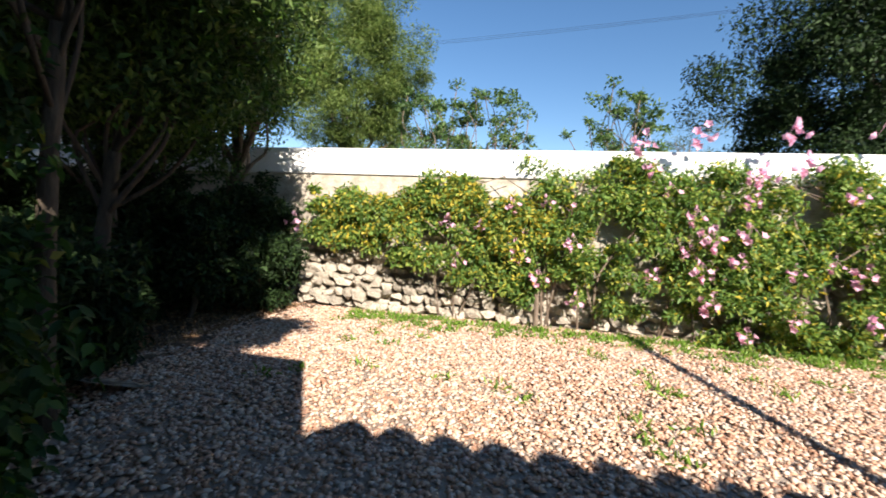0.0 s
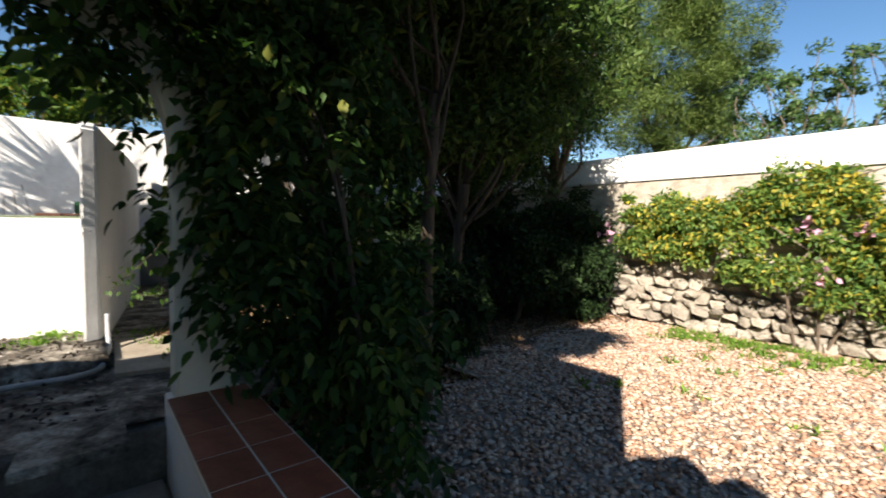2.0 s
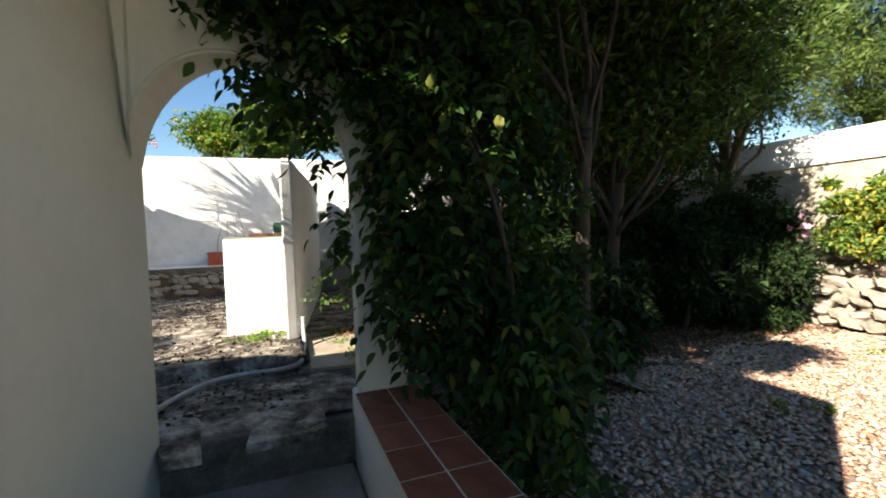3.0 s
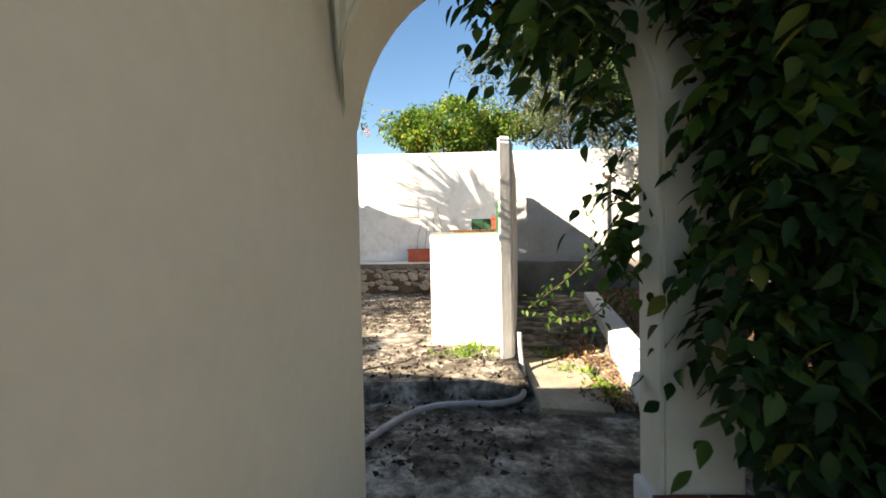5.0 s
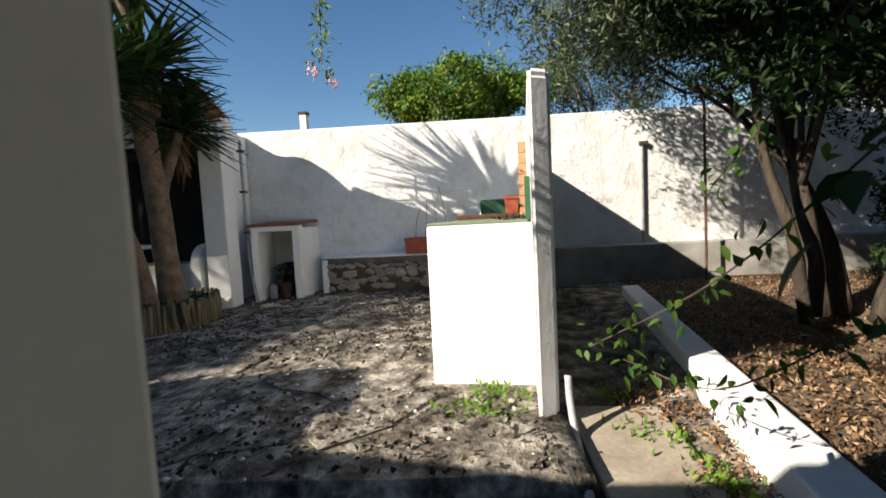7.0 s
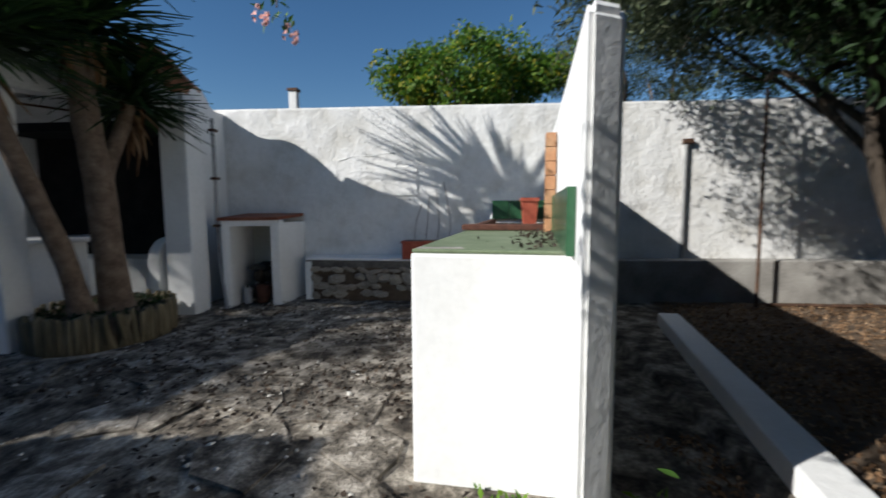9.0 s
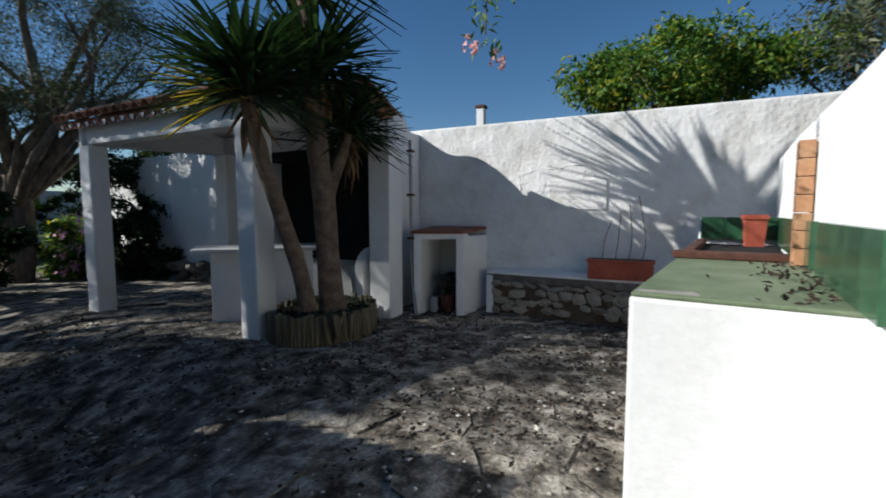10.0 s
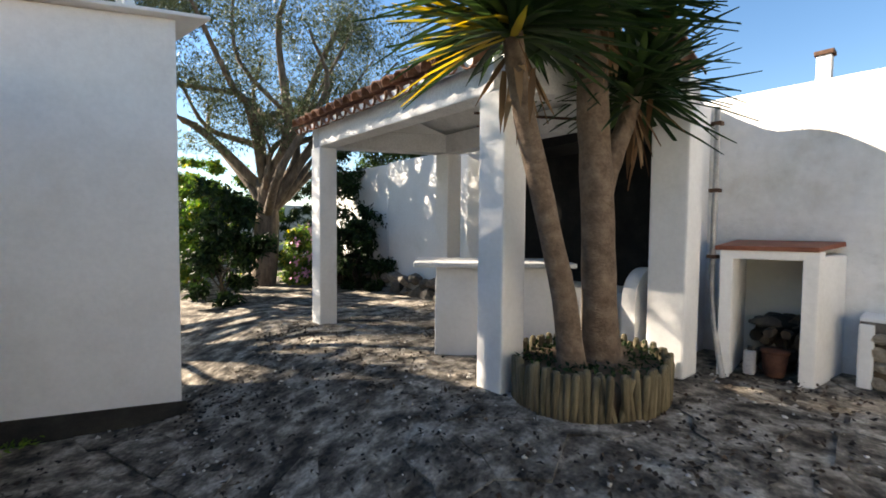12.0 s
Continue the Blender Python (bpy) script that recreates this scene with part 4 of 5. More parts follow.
def roof_chimney(x, y, z):
    c = thing("chimney", (x, y, z), "white plastered chimney with a small tiled cap on the roof", "chimney")
    part("shaft", prism([(x - 0.22, y - 0.22), (x + 0.22, y - 0.22), (x + 0.22, y + 0.22), (x - 0.22, y + 0.22)], z, z + 0.25, 0.015), WHITE, c)
    for sx, sy in ((-1, -1), (1, -1), (1, 1), (-1, 1)):
        part("leg", beam((x + sx * 0.18, y + sy * 0.18, z + 0.24), (x + sx * 0.09, y + sy * 0.09, z + 0.62), 0.08, 0.08, 0.008, None, (1, 0, 0)), WHITE, c)
    part("cap", box(x - 0.16, y - 0.16, z + 0.6, x + 0.16, y + 0.16, z + 0.66, 0.01), TERRACOTTA, c)
    return c


roof_chimney(-5.28, -6.6, 2.83)


def far_chimney():
    x, y = -10.3, -2.42
    c = thing("chimney", (x, y, 2.3), "small white chimney with a dark cap behind the wall", "chimney")
    part("shaft", box(x - 0.055, y - 0.055, 2.0, x + 0.055, y + 0.055, 2.8, 0.008), WHITE, c)
    part("cap", box(x - 0.072, y - 0.072, 2.8, x + 0.072, y + 0.072, 2.84, 0.006), RUST, c)
    structure("roof_neighbour", box(-16, -7.0, -0.5, -10.15, -1.0, 2.05, 0.02), ROOF_TILE, "low neighbouring building behind the wall", "building")


far_chimney()


# ---- pipes, hose, small fittings ----
def pipes():
    p = thing("downpipe", (-9.1, -2.93, 0), "thin grey downpipe on brackets beside the pavilion", "pipe")
    part("pipe", tube(curve_points([(-9.05, -2.9, 2.2), (-9.06, -2.9, 1.6), (-9.06, -2.9, 0.7), (-9.0, -2.83, 0.25), (-8.93, -2.76, 0.0)], 5), 0.022, 8), METAL, p)
    for z in (2.05, 1.5, 0.95):
        part("bracket", box(-9.1, -2.94, z, -9.02, -2.86, z + 0.03, 0.004), RUST, p)
    q = thing("standpipe", (-9.82, 2.76, 0.5), "rusty upright pipe fixed to the yard wall", "pipe")
    part("pipe", tube([(-9.82, 2.76, 0.5), (-9.82, 2.76, 1.98)], 0.022, 8), METAL, q)
    part("fitting", box(-9.855, 2.72, 1.94, -9.79, 2.84, 2.0, 0.006), RUST, q)
    r = thing("pole", (-9.4, 3.45, -0.03), "thin dark iron pole standing by the yard wall", "pole")
    part("shaft", tube([(-9.4, 3.45, -0.05), (-9.42, 3.44, 2.5)], 0.018, 8), RUST, r)
    tagged(part("rail", tube([(-9.3, 3.5, 0.02), (-9.2, 4.9, 0.03)], 0.02, 6), RUST), "dark pipe lying on the ground along the ledge", "pipe")


pipes()


def hose():
    pts = [(-5.33, 0.57, 0.2), (-5.3, 0.57, 0.08), (-5.2, 0.57, -0.05), (-4.98, 0.54, -0.065), (-4.74, 0.5, -0.095), (-4.62, 0.33, -0.095), (-4.6, 0.1, -0.09), (-4.55, -0.1, -0.09), (-4.35, -0.28, -0.09), (-4.05, -0.42, -0.09), (-3.75, -0.55, -0.09)]
    tagged(part("hose", tube(curve_points(pts, 5), 0.02, 8), HOSE, None, "", True), "grey plastic hose lying on the paving", "hose")


hose()


def wall_tap():
    t = thing("garden_tap", (-4.22, -6.1, -0.2), "small dark garden tap on the house wall", "tap")
    part("spout", tube(curve_points([(-4.2, -6.13, -0.02), (-4.21, -6.02, 0.0), (-4.23, -5.97, -0.03), (-4.23, -5.96, -0.09)], 5), 0.012, 8), RUST, t)
    part("handle", box(-4.235, -6.05, 0.015, -4.175, -6.03, 0.03, 0.003), RUST, t)


wall_tap()


# ---- low wall of the bed ----
structure("wall_bed", prism([(-4.4, 1.15), (-4.37, 1.37), (-8.6, 2.2), (-8.62, 2.0)], -0.14, 0.08, 0.018), WHITE, "low whitewashed kerb wall of the planting bed", "kerb")


# ---- yucca in its log-edged ring ----
def blade_mesh(name, mat, bases, dirs, length, width, rng):
    vs, fs = [], []
    for b, d in zip(bases, dirs):
        d = d / np.linalg.norm(d)
        s = np.cross(d, [0, 0, 1.0])
        s = s / max(np.linalg.norm(s), 1e-3)
        L, W = length * rng.uniform(0.75, 1.15), width * rng.uniform(0.8, 1.2)
        sag = rng.uniform(0.02, 0.22) * L
        k = len(vs)
        for t, w in ((0, 0.6), (0.35, 1.0), (0.7, 0.7), (1.0, 0.03)):
            c = b + d * L * t - np.array([0, 0, sag * t * t])
            n = np.cross(s, d) * 0.12 * W
            vs += [c - s * W * w / 2 + n, c, c + s * W * w / 2 + n]
        for i in range(3):
            o = k + 3 * i
            fs += [(o, o + 1, o + 4, o + 3), (o + 1, o + 2, o + 5, o + 4)]
    return mesh_from(name, np.array(vs), np.array(fs), mat)


def yucca():
    y = thing("yucca", (-7.85, -3.3, 0), "tall yucca with three spiky crowns in a log-edged ring", "plant")
    rng = np.random.default_rng(8)
    t1 = curve_points([(-7.62, -3.3, 0.1), (-7.5, -3.3, 0.7), (-7.22, -3.28, 1.35), (-6.98, -3.28, 1.95), (-6.9, -3.28, 2.3)], 4)
    t2 = curve_points([(-7.98, -3.28, 0.05), (-7.9, -3.27, 0.7), (-7.86, -3.28, 1.4), (-7.76, -3.28, 2.1), (-7.74, -3.26, 2.6), (-7.68, -3.24, 3.1), (-7.58, -3.27, 3.5)], 4)
    t3 = curve_points([(-7.86, -3.28, 1.35), (-7.98, -3.24, 1.68), (-8.12, -3.2, 2.0), (-8.18, -3.18, 2.2)], 4)
    for t, r0, r1 in ((t1, 0.095, 0.055), (t2, 0.14, 0.085), (t3, 0.08, 0.06)):
        n = len(t)
        part("trunk", tube(t, [(r0 + (r1 - r0) * (i / n) ** 0.7) * (1 + 0.55 * math.exp(-1.1 * i)) for i in range(n)], 14, None, 0.12, n), YUCCA_BARK, y, "", True)
    for head, count, length, low in ((t1[-1] + Vector((0, 0, 0.06)), 300, 0.74, -0.4), (Vector((-7.74, -3.26, 2.68)), 290, 0.78, -0.5), (t3[-1], 220, 0.64, -0.5), (t2[-1] + Vector((0.02, 0.0, 0.1)), 190, 0.98, -0.35)):
        d = rng.normal(size=(count, 3))
        d[:, 2] = rng.uniform(low, 1.2, count) * np.linalg.norm(d[:, :2], axis=1)
        b = np.array(head) + unit(d) * 0.05 + np.array([0, 0, 1]) * rng.uniform(-0.12, 0.2, (count, 1))
        ob = new("crown", blade_mesh("crown", LEAF_YUCCA, b, d, length, 0.058, rng))
        ob.parent = y
        ob["kind"] = "stuff"
        ob.matrix_parent_inverse = y.matrix_world.inverted()
    d = rng.normal(size=(22, 3)) * 0.4 + np.array([0.85, -0.45, 0.12])
    ob = new("old_foliage", blade_mesh("old_foliage", LEAF_YUCCA_OLD, np.array(t1[-1]) + rng.normal(size=(22, 3)) * 0.03, d, 0.66, 0.05, rng))
    ob.parent = y
    ob.matrix_parent_inverse = y.matrix_world.inverted()
    tagged(ob, "yellowing old blades", kind="stuff")
    d = rng.normal(size=(46, 3)) * 0.35 + np.array([0, 0, -1.0])
    b = np.concatenate([np.array(h) + rng.normal(size=(16, 3)) * 0.06 - np.array([0, 0, 0.12]) for h in (t1[-1], Vector((-7.74, -3.26, 2.68)), t3[-1])])[:46]
    ob = new("dead_foliage", blade_mesh("dead_foliage", LITTER, b, d, 0.38, 0.05, rng))
    ob.parent = y
    ob.matrix_parent_inverse = y.matrix_world.inverted()
    tagged(ob, "dry brown hanging blades", kind="stuff")


yucca()


def log_ring():
    r = thing("planter_ring", (-7.85, -3.3, 0), "round bed edged with short upright weathered logs", "planter")
    rnd = random.Random(2)
    me = mesh_of("log", tube([(0, 0, -0.06), (0, 0, 0.15), (0, 0, 0.28), (0, 0, 0.3)], [0.024, 0.025, 0.024, 0.018], 7, None, 0.12, 3), LOG, True)
    n = 84
    for k in range(n):
        a = 2 * math.pi * k / n
        x, y = -7.85 + 0.62 * math.cos(a), -3.3 + 0.5 * math.sin(a)
        if math.hypot(x - P1.x, y - P1.y) < 0.2:
            continue
        lean = 26 if 0.75 < a < 1.15 else 0
        piece("log", me, pose(x, y, rnd.uniform(-0.015, 0.015), rnd.uniform(-4, 4), rnd.uniform(-4, 4) - lean * 0.6, rnd.uniform(0, 360)) @ Matrix.Diagonal((1, 1, rnd.uniform(0.9, 1.05), 1)), r)
    bm = bmesh.new()
    bmesh.ops.create_cone(bm, cap_ends=True, segments=40, radius1=0.6, radius2=0.56, depth=0.28)
    bmesh.ops.scale(bm, vec=(1, 0.8, 1), verts=bm.verts)
    bmesh.ops.translate(bm, vec=(-7.85, -3.3, 0.09), verts=bm.verts)
    part("soil", bm, EARTH, r, "dark soil", True)
    rng = np.random.default_rng(3)
    a = rng.uniform(0, 6.28, 500)
    rr = rng.uniform(0.3, 0.6, 500)
    c = np.stack([-7.85 + rr * np.cos(a), -3.3 + 0.8 * rr * np.sin(a), 0.23 + rng.uniform(0, 0.05, 500)], 1)
    tagged(foliage("ground_cover", LEAF_DARK, r, c, 0.05, 0.025, 4, np.array([0, 0, 0.8])), kind="stuff")


log_ring()


# ---- plants of the garden ----
def limbs(parent, rng, base, top, radius, tips, mat, sides=9):
    """A trunk from base to top that splits into limbs towards the tips."""
    base, top = Vector(base), Vector(top)
    mid = (base + top) / 2 + Vector((rng.uniform(-0.1, 0.1), rng.uniform(-0.1, 0.1), 0))
    t = curve_points([base, mid, top], 5)
    n = len(t)
    part("trunk", tube(t, [radius * (1.15 - 0.4 * i / n) for i in range(n)], sides + 3, None, 0.22, 5), mat, parent, "", True)
    for tip in tips:
        tip = Vector(tip)
        st = t[int(rng.integers(n * 2 // 3, n))]
        far = (tip - st).length
        m = st.lerp(tip, 0.33) + Vector(rng.uniform(-0.16, 0.16, 3)) * far + Vector((0, 0, 0.05 * far))
        q = st.lerp(tip, 0.68) + Vector(rng.uniform(-0.13, 0.13, 3)) * far
        c = curve_points([st, m, q, tip], 4)
        k = len(c)
        r0 = radius * rng.uniform(0.3, 0.5)
        part("limb", tube(c, [max(r0 * (1 - 0.85 * i / k), 0.008) for i in range(k)], 7, None, 0.2, int(rng.integers(99))), mat, parent, "", True)


def tree(name, base, top, radius, centre, radii, n_blobs, blob, leaf, mat_leaf, mat_bark, seed, label, per=260, category="tree", droop=0.2, tight=0.3, tips=9, bright=0):
    rng = np.random.default_rng(seed)
    t = thing(name, base, label, category)
    blobs = crown_blobs(rng, centre, radii, n_blobs, blob)
    limbs(t, rng, base, top, radius, [b[:3] for b in blobs[:tips]], mat_bark)
    foliage("crown", mat_leaf, t, clumps(rng, blobs, per, tight), leaf[0], leaf[1], seed + 1, None, 1.0, droop)
    # Sunlight put into colour: a shell of brighter leaves round the crown.
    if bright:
        foliage("outer_crown", LEAF_BRIGHT, t, clumps(rng, blobs, bright, 0.8), leaf[0], leaf[1], seed + 2, None, 1.0, droop, "brighter outer leaves standing for sunlit ones")
    return t


# trees of the planting bed and the dark shrubs north of it
BED_TREE = tree("bed_tree", (-7.3, 3.35, -0.05), (-7.5, 3.2, 1.6), 0.085, (-7.5, 2.6, 3.25), (2.0, 2.2, 1.05), 190, 0.42, (0.075, 0.022), LEAF_OLIVE, BARK_DARK, 11, "gnarled evergreen tree with small dark leaves in the bed", 330)
for k, (x, y, tx, ty, r) in enumerate(((-7.55, 3.75, -7.9, 3.3, 0.09), (-7.05, 3.7, -6.6, 3.9, 0.1), (-7.4, 4.0, -7.0, 4.2, 0.08), (-7.2, 3.15, -7.0, 2.5, 0.05))):
    c = curve_points([(x, y, -0.08), ((x * 2 + tx) / 3 + 0.06, (y * 2 + ty) / 3, 0.7), ((x + 2 * tx) / 3 - 0.08, (y + 2 * ty) / 3, 1.5), (tx, ty, 2.4), (tx + (tx - x) * 0.8, ty + (ty - y), 3.1)], 4)
    part("stem", tube(c, [r * (1.15 - 0.75 * i / len(c)) for i in range(len(c))], 10, None, 0.25, k), BARK_DARK, BED_TREE, "", True)
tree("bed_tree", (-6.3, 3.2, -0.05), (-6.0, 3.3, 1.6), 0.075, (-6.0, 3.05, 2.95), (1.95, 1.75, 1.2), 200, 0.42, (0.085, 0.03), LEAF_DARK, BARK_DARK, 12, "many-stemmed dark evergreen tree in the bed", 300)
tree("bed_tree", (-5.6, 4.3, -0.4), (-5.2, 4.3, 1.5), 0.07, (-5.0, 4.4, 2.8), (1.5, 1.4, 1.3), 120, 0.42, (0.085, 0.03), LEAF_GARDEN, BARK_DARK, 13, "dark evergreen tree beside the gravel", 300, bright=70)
tree("garden_tree", (-5.3, 6.0, -0.4), (-5.0, 6.1, 1.8), 0.1, (-4.75, 6.2, 3.3), (1.0, 0.85, 1.3), 60, 0.36, (0.075, 0.022), LEAF_PINE, BARK, 14, "sunlit light green tree at the garden wall", 330)
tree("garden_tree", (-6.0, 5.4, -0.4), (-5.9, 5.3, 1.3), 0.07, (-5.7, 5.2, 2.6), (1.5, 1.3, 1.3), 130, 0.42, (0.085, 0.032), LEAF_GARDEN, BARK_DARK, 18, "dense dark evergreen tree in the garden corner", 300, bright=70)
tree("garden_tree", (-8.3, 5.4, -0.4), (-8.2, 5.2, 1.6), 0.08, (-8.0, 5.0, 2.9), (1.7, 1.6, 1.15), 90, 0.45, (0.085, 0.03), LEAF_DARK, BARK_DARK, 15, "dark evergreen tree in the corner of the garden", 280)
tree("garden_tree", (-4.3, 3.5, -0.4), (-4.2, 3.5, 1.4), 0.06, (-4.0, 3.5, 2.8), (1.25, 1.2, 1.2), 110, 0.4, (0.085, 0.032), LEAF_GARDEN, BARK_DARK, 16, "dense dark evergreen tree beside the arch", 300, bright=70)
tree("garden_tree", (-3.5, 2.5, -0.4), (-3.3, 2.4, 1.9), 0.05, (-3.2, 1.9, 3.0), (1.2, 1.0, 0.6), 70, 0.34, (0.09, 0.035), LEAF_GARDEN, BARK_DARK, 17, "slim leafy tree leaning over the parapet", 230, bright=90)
for k, (x, y) in enumerate(((-5.3, 3.6), (-6.4, 4.4), (-5.9, 5.4), (-5.0, 5.2), (-4.3, 3.0), (-5.6, 4.4), (-7.6, 5.0), (-4.7, 6.1), (-5.3, 6.6))):
    rng = np.random.default_rng(40 + k)
    sh = thing("shrub", (x, y, -0.43), "dense dark green shrub at the edge of the gravel", "shrub", "dark shrubs")
    limbs(sh, rng, (x, y, -0.45), (x + 0.05, y, 0.2), 0.035, [(x + rng.uniform(-0.4, 0.4), y + rng.uniform(-0.4, 0.4), rng.uniform(0.3, 0.8)) for _ in range(6)], BARK_DARK)
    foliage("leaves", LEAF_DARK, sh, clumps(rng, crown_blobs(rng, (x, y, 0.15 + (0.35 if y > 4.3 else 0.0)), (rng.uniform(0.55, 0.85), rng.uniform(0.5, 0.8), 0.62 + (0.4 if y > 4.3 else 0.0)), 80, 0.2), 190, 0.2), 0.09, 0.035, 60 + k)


def frond_leaves(parent, name, mat, starts, length, rng, seed, label=""):
    """Drooping compound leaves: pairs of leaflets along a bent stalk, one at the tip."""
    places, axes = [], []
    for p in starts:
        a = rng.uniform(-2.4, 0.9)
        out = np.array([math.cos(a), math.sin(a), 0.0])
        side = np.array([-out[1], out[0], 0.0])
        L = length * rng.uniform(0.6, 1.25)
        n = int(rng.integers(4, 7))
        for i in range(1, n + 1):
            t = i / n
            c = np.asarray(p) + out * L * (0.62 * t) + np.array([0, 0, 0.12 * t - 0.75 * t * t]) * L
            for sgn in ((-1, 1) if i < n else (0,)):
                places.append(c)
                axes.append(side * sgn * 1.0 + out * (0.45 if sgn else 0.7) + np.array([0, 0, -0.35 - 0.4 * t]))
    foliage(name, mat, parent, places, 0.088, 0.043, seed, np.array(axes), 0.16, 0.05, label, broad_leaf_mesh)


def vine():
    v = thing("climbing_vine", (-3.3, 1.5, -0.43), "dense green climbing vine over the arch pillar", "vine")
    rng = np.random.default_rng(21)
    for k in range(7):
        x, y = -3.3 + rng.uniform(-0.3, 0.3), 1.75 + rng.uniform(-0.2, 0.3)
        pts = [(x, y, -0.45), (x + rng.uniform(-0.2, 0.2), y - 0.1, 0.5), (x - 0.1 + rng.uniform(-0.3, 0.3), y - 0.25, 1.4), (x - 0.2 + rng.uniform(-0.4, 0.4), y - 0.5 + rng.uniform(-0.3, 0.4), 2.3)]
        c = curve_points(pts, 5)
        part("stem", tube(c, [0.018 - 0.012 * i / len(c) for i in range(len(c))], 6, None, 0.2, k), BARK_DARK, v, "woody brown stem")
    back = np.concatenate([
        scatter_blobs(rng, (-3.95, 1.35, -0.1), (-3.1, 2.2, 2.9), 95, 0.27),
        scatter_blobs(rng, (-3.7, 0.85, 1.75), (-2.95, 1.6, 2.9), 44, 0.24),
        scatter_blobs(rng, (-3.6, -0.1, 2.15), (-3.15, 0.95, 2.7), 40, 0.2),
        scatter_blobs(rng, (-3.32, 0.98, 0.5), (-3.0, 1.3, 2.2), 30, 0.13)])
    foliage("leaves", LEAF_VINE, v, clumps(rng, back, 120, 0.2), 0.085, 0.04, 22, None, 1.0, 0.5)
    # hanging compound leaves: over the arch, down the pillar, in a cascade behind the parapet, on the gravel
    fronds = []
    for lo, hi, n in (((-3.45, 0.1, 1.95), (-3.2, 0.95, 2.5), 70), ((-3.34, 0.95, 0.7), (-3.05, 1.3, 2.4), 120), ((-3.4, 1.15, 0.1), (-2.95, 1.75, 2.5), 190),
                      ((-3.3, 1.5, -0.2), (-2.75, 2.1, 0.7), 110), ((-3.1, 1.3, -0.3), (-2.45, 1.75, 0.05), 45), ((-3.9, 0.2, 1.75), (-3.55, 0.95, 2.2), 40), ((-3.5, 0.4, 1.6), (-3.1, 0.95, 2.3), 80), ((-3.8, 0.66, 0.9), (-3.6, 0.88, 1.9), 18), ((-3.33, 0.93, 0.3), (-3.15, 1.2, 2.0), 70)):
        fronds += list(rng.uniform(lo, hi, (n, 3)))
    frond_leaves(v, "leaves", LEAF_VINE, fronds[::2], 0.34, rng, 23)
    frond_leaves(v, "leaves", LEAF_BRIGHT, fronds[1::6], 0.3, rng, 24, "fresh lighter hanging leaves")
    frond_leaves(v, "leaves", LEAF_VINE, fronds[1::2], 0.3, rng, 25)
    for k, pts in enumerate((((-3.55, 0.95, 1.5), (-4.0, 0.95, 1.2), (-4.5, 0.85, 0.8), (-5.0, 0.6, 0.45)), ((-3.6, 1.05, 0.9), (-4.1, 1.0, 0.75), (-4.5, 0.85, 0.45), (-4.9, 0.7, 0.42)), ((-3.55, 1.0, 1.9), (-3.95, 1.05, 1.75), (-4.4, 1.0, 1.35), (-4.7, 0.95, 1.1)))):
        c = curve_points(pts, 6)
        part("tendril", tube(c, 0.0032, 5), BARK_DARK, v)
        p = np.repeat(np.array([list(q) for q in c]), 5, axis=0) + rng.normal(size=(len(c) * 5, 3)) * 0.03
        foliage("leaves", LEAF_BRIGHT, v, p, 0.052, 0.023, 30 + k, None, 0.8, 0.6, "", broad_leaf_mesh)


vine()


def overhead_vine():
    v = thing("overhead_vine", (-3.2, 1.2, 2.3), "leafy vine canopy spreading over the parapet from the arch", "vine")
    rng = np.random.default_rng(27)
    for k in range(6):
        y = 1.0 + 0.25 * k
        c = curve_points([(-3.3, 1.3, 2.2), (-2.9, y, 2.5 + 0.05 * (k % 3)), (-2.2, y + rng.uniform(-0.2, 0.2), 2.6), (-1.55, y + rng.uniform(-0.3, 0.3), 2.45)], 5)
        part("stem", tube(c, [0.014 - 0.009 * i / len(c) for i in range(len(c))], 6, None, 0.2, k), BARK_DARK, v, "woody brown stem")
    blobs = np.concatenate([scatter_blobs(rng, (-3.3, 0.75, 2.4), (-1.9, 1.7, 2.8), 40, 0.2), scatter_blobs(rng, (-3.2, -0.3, 2.62), (-0.8, 0.75, 2.85), 120, 0.22)])
    foliage("leaves", LEAF_VINE, v, clumps(rng, blobs, 130, 0.2), 0.09, 0.042, 28, None, 1.0, 0.5)


overhead_vine()


def flower_mesh():
    rng = np.random.default_rng(77)
    vs, fs = [], []
    for k in range(9):
        c = rng.normal(size=3) * np.array([0.045, 0.045, 0.03])
        ax = unit((rng.normal(size=(1, 3)) * 0.6 + np.array([[0, -0.7, 0.3]])))[0]
        s = unit(np.cross(ax, [0.1, 0.3, 1.0])[None])[0]
        u = np.cross(ax, s)
        o = len(vs)
        vs.append(c)
        for i in range(10):
            a = math.pi * i / 5
            r = 0.034 if i % 2 == 0 else 0.022
            vs.append(c + ax * 0.028 + (s * math.cos(a) + u * math.sin(a)) * r)
        fs += [(o, o + 1 + i, o + 1 + (i + 1) % 10) for i in range(10)]
        if o:
            vs.append(np.array(vs[0]) + np.array([0.002, 0.0, 0.002]))
            fs.append((0, o, len(vs) - 1))
    return mesh_from("flower", np.array(vs), np.array(fs), PETAL)


FLOWERS = flower_mesh()


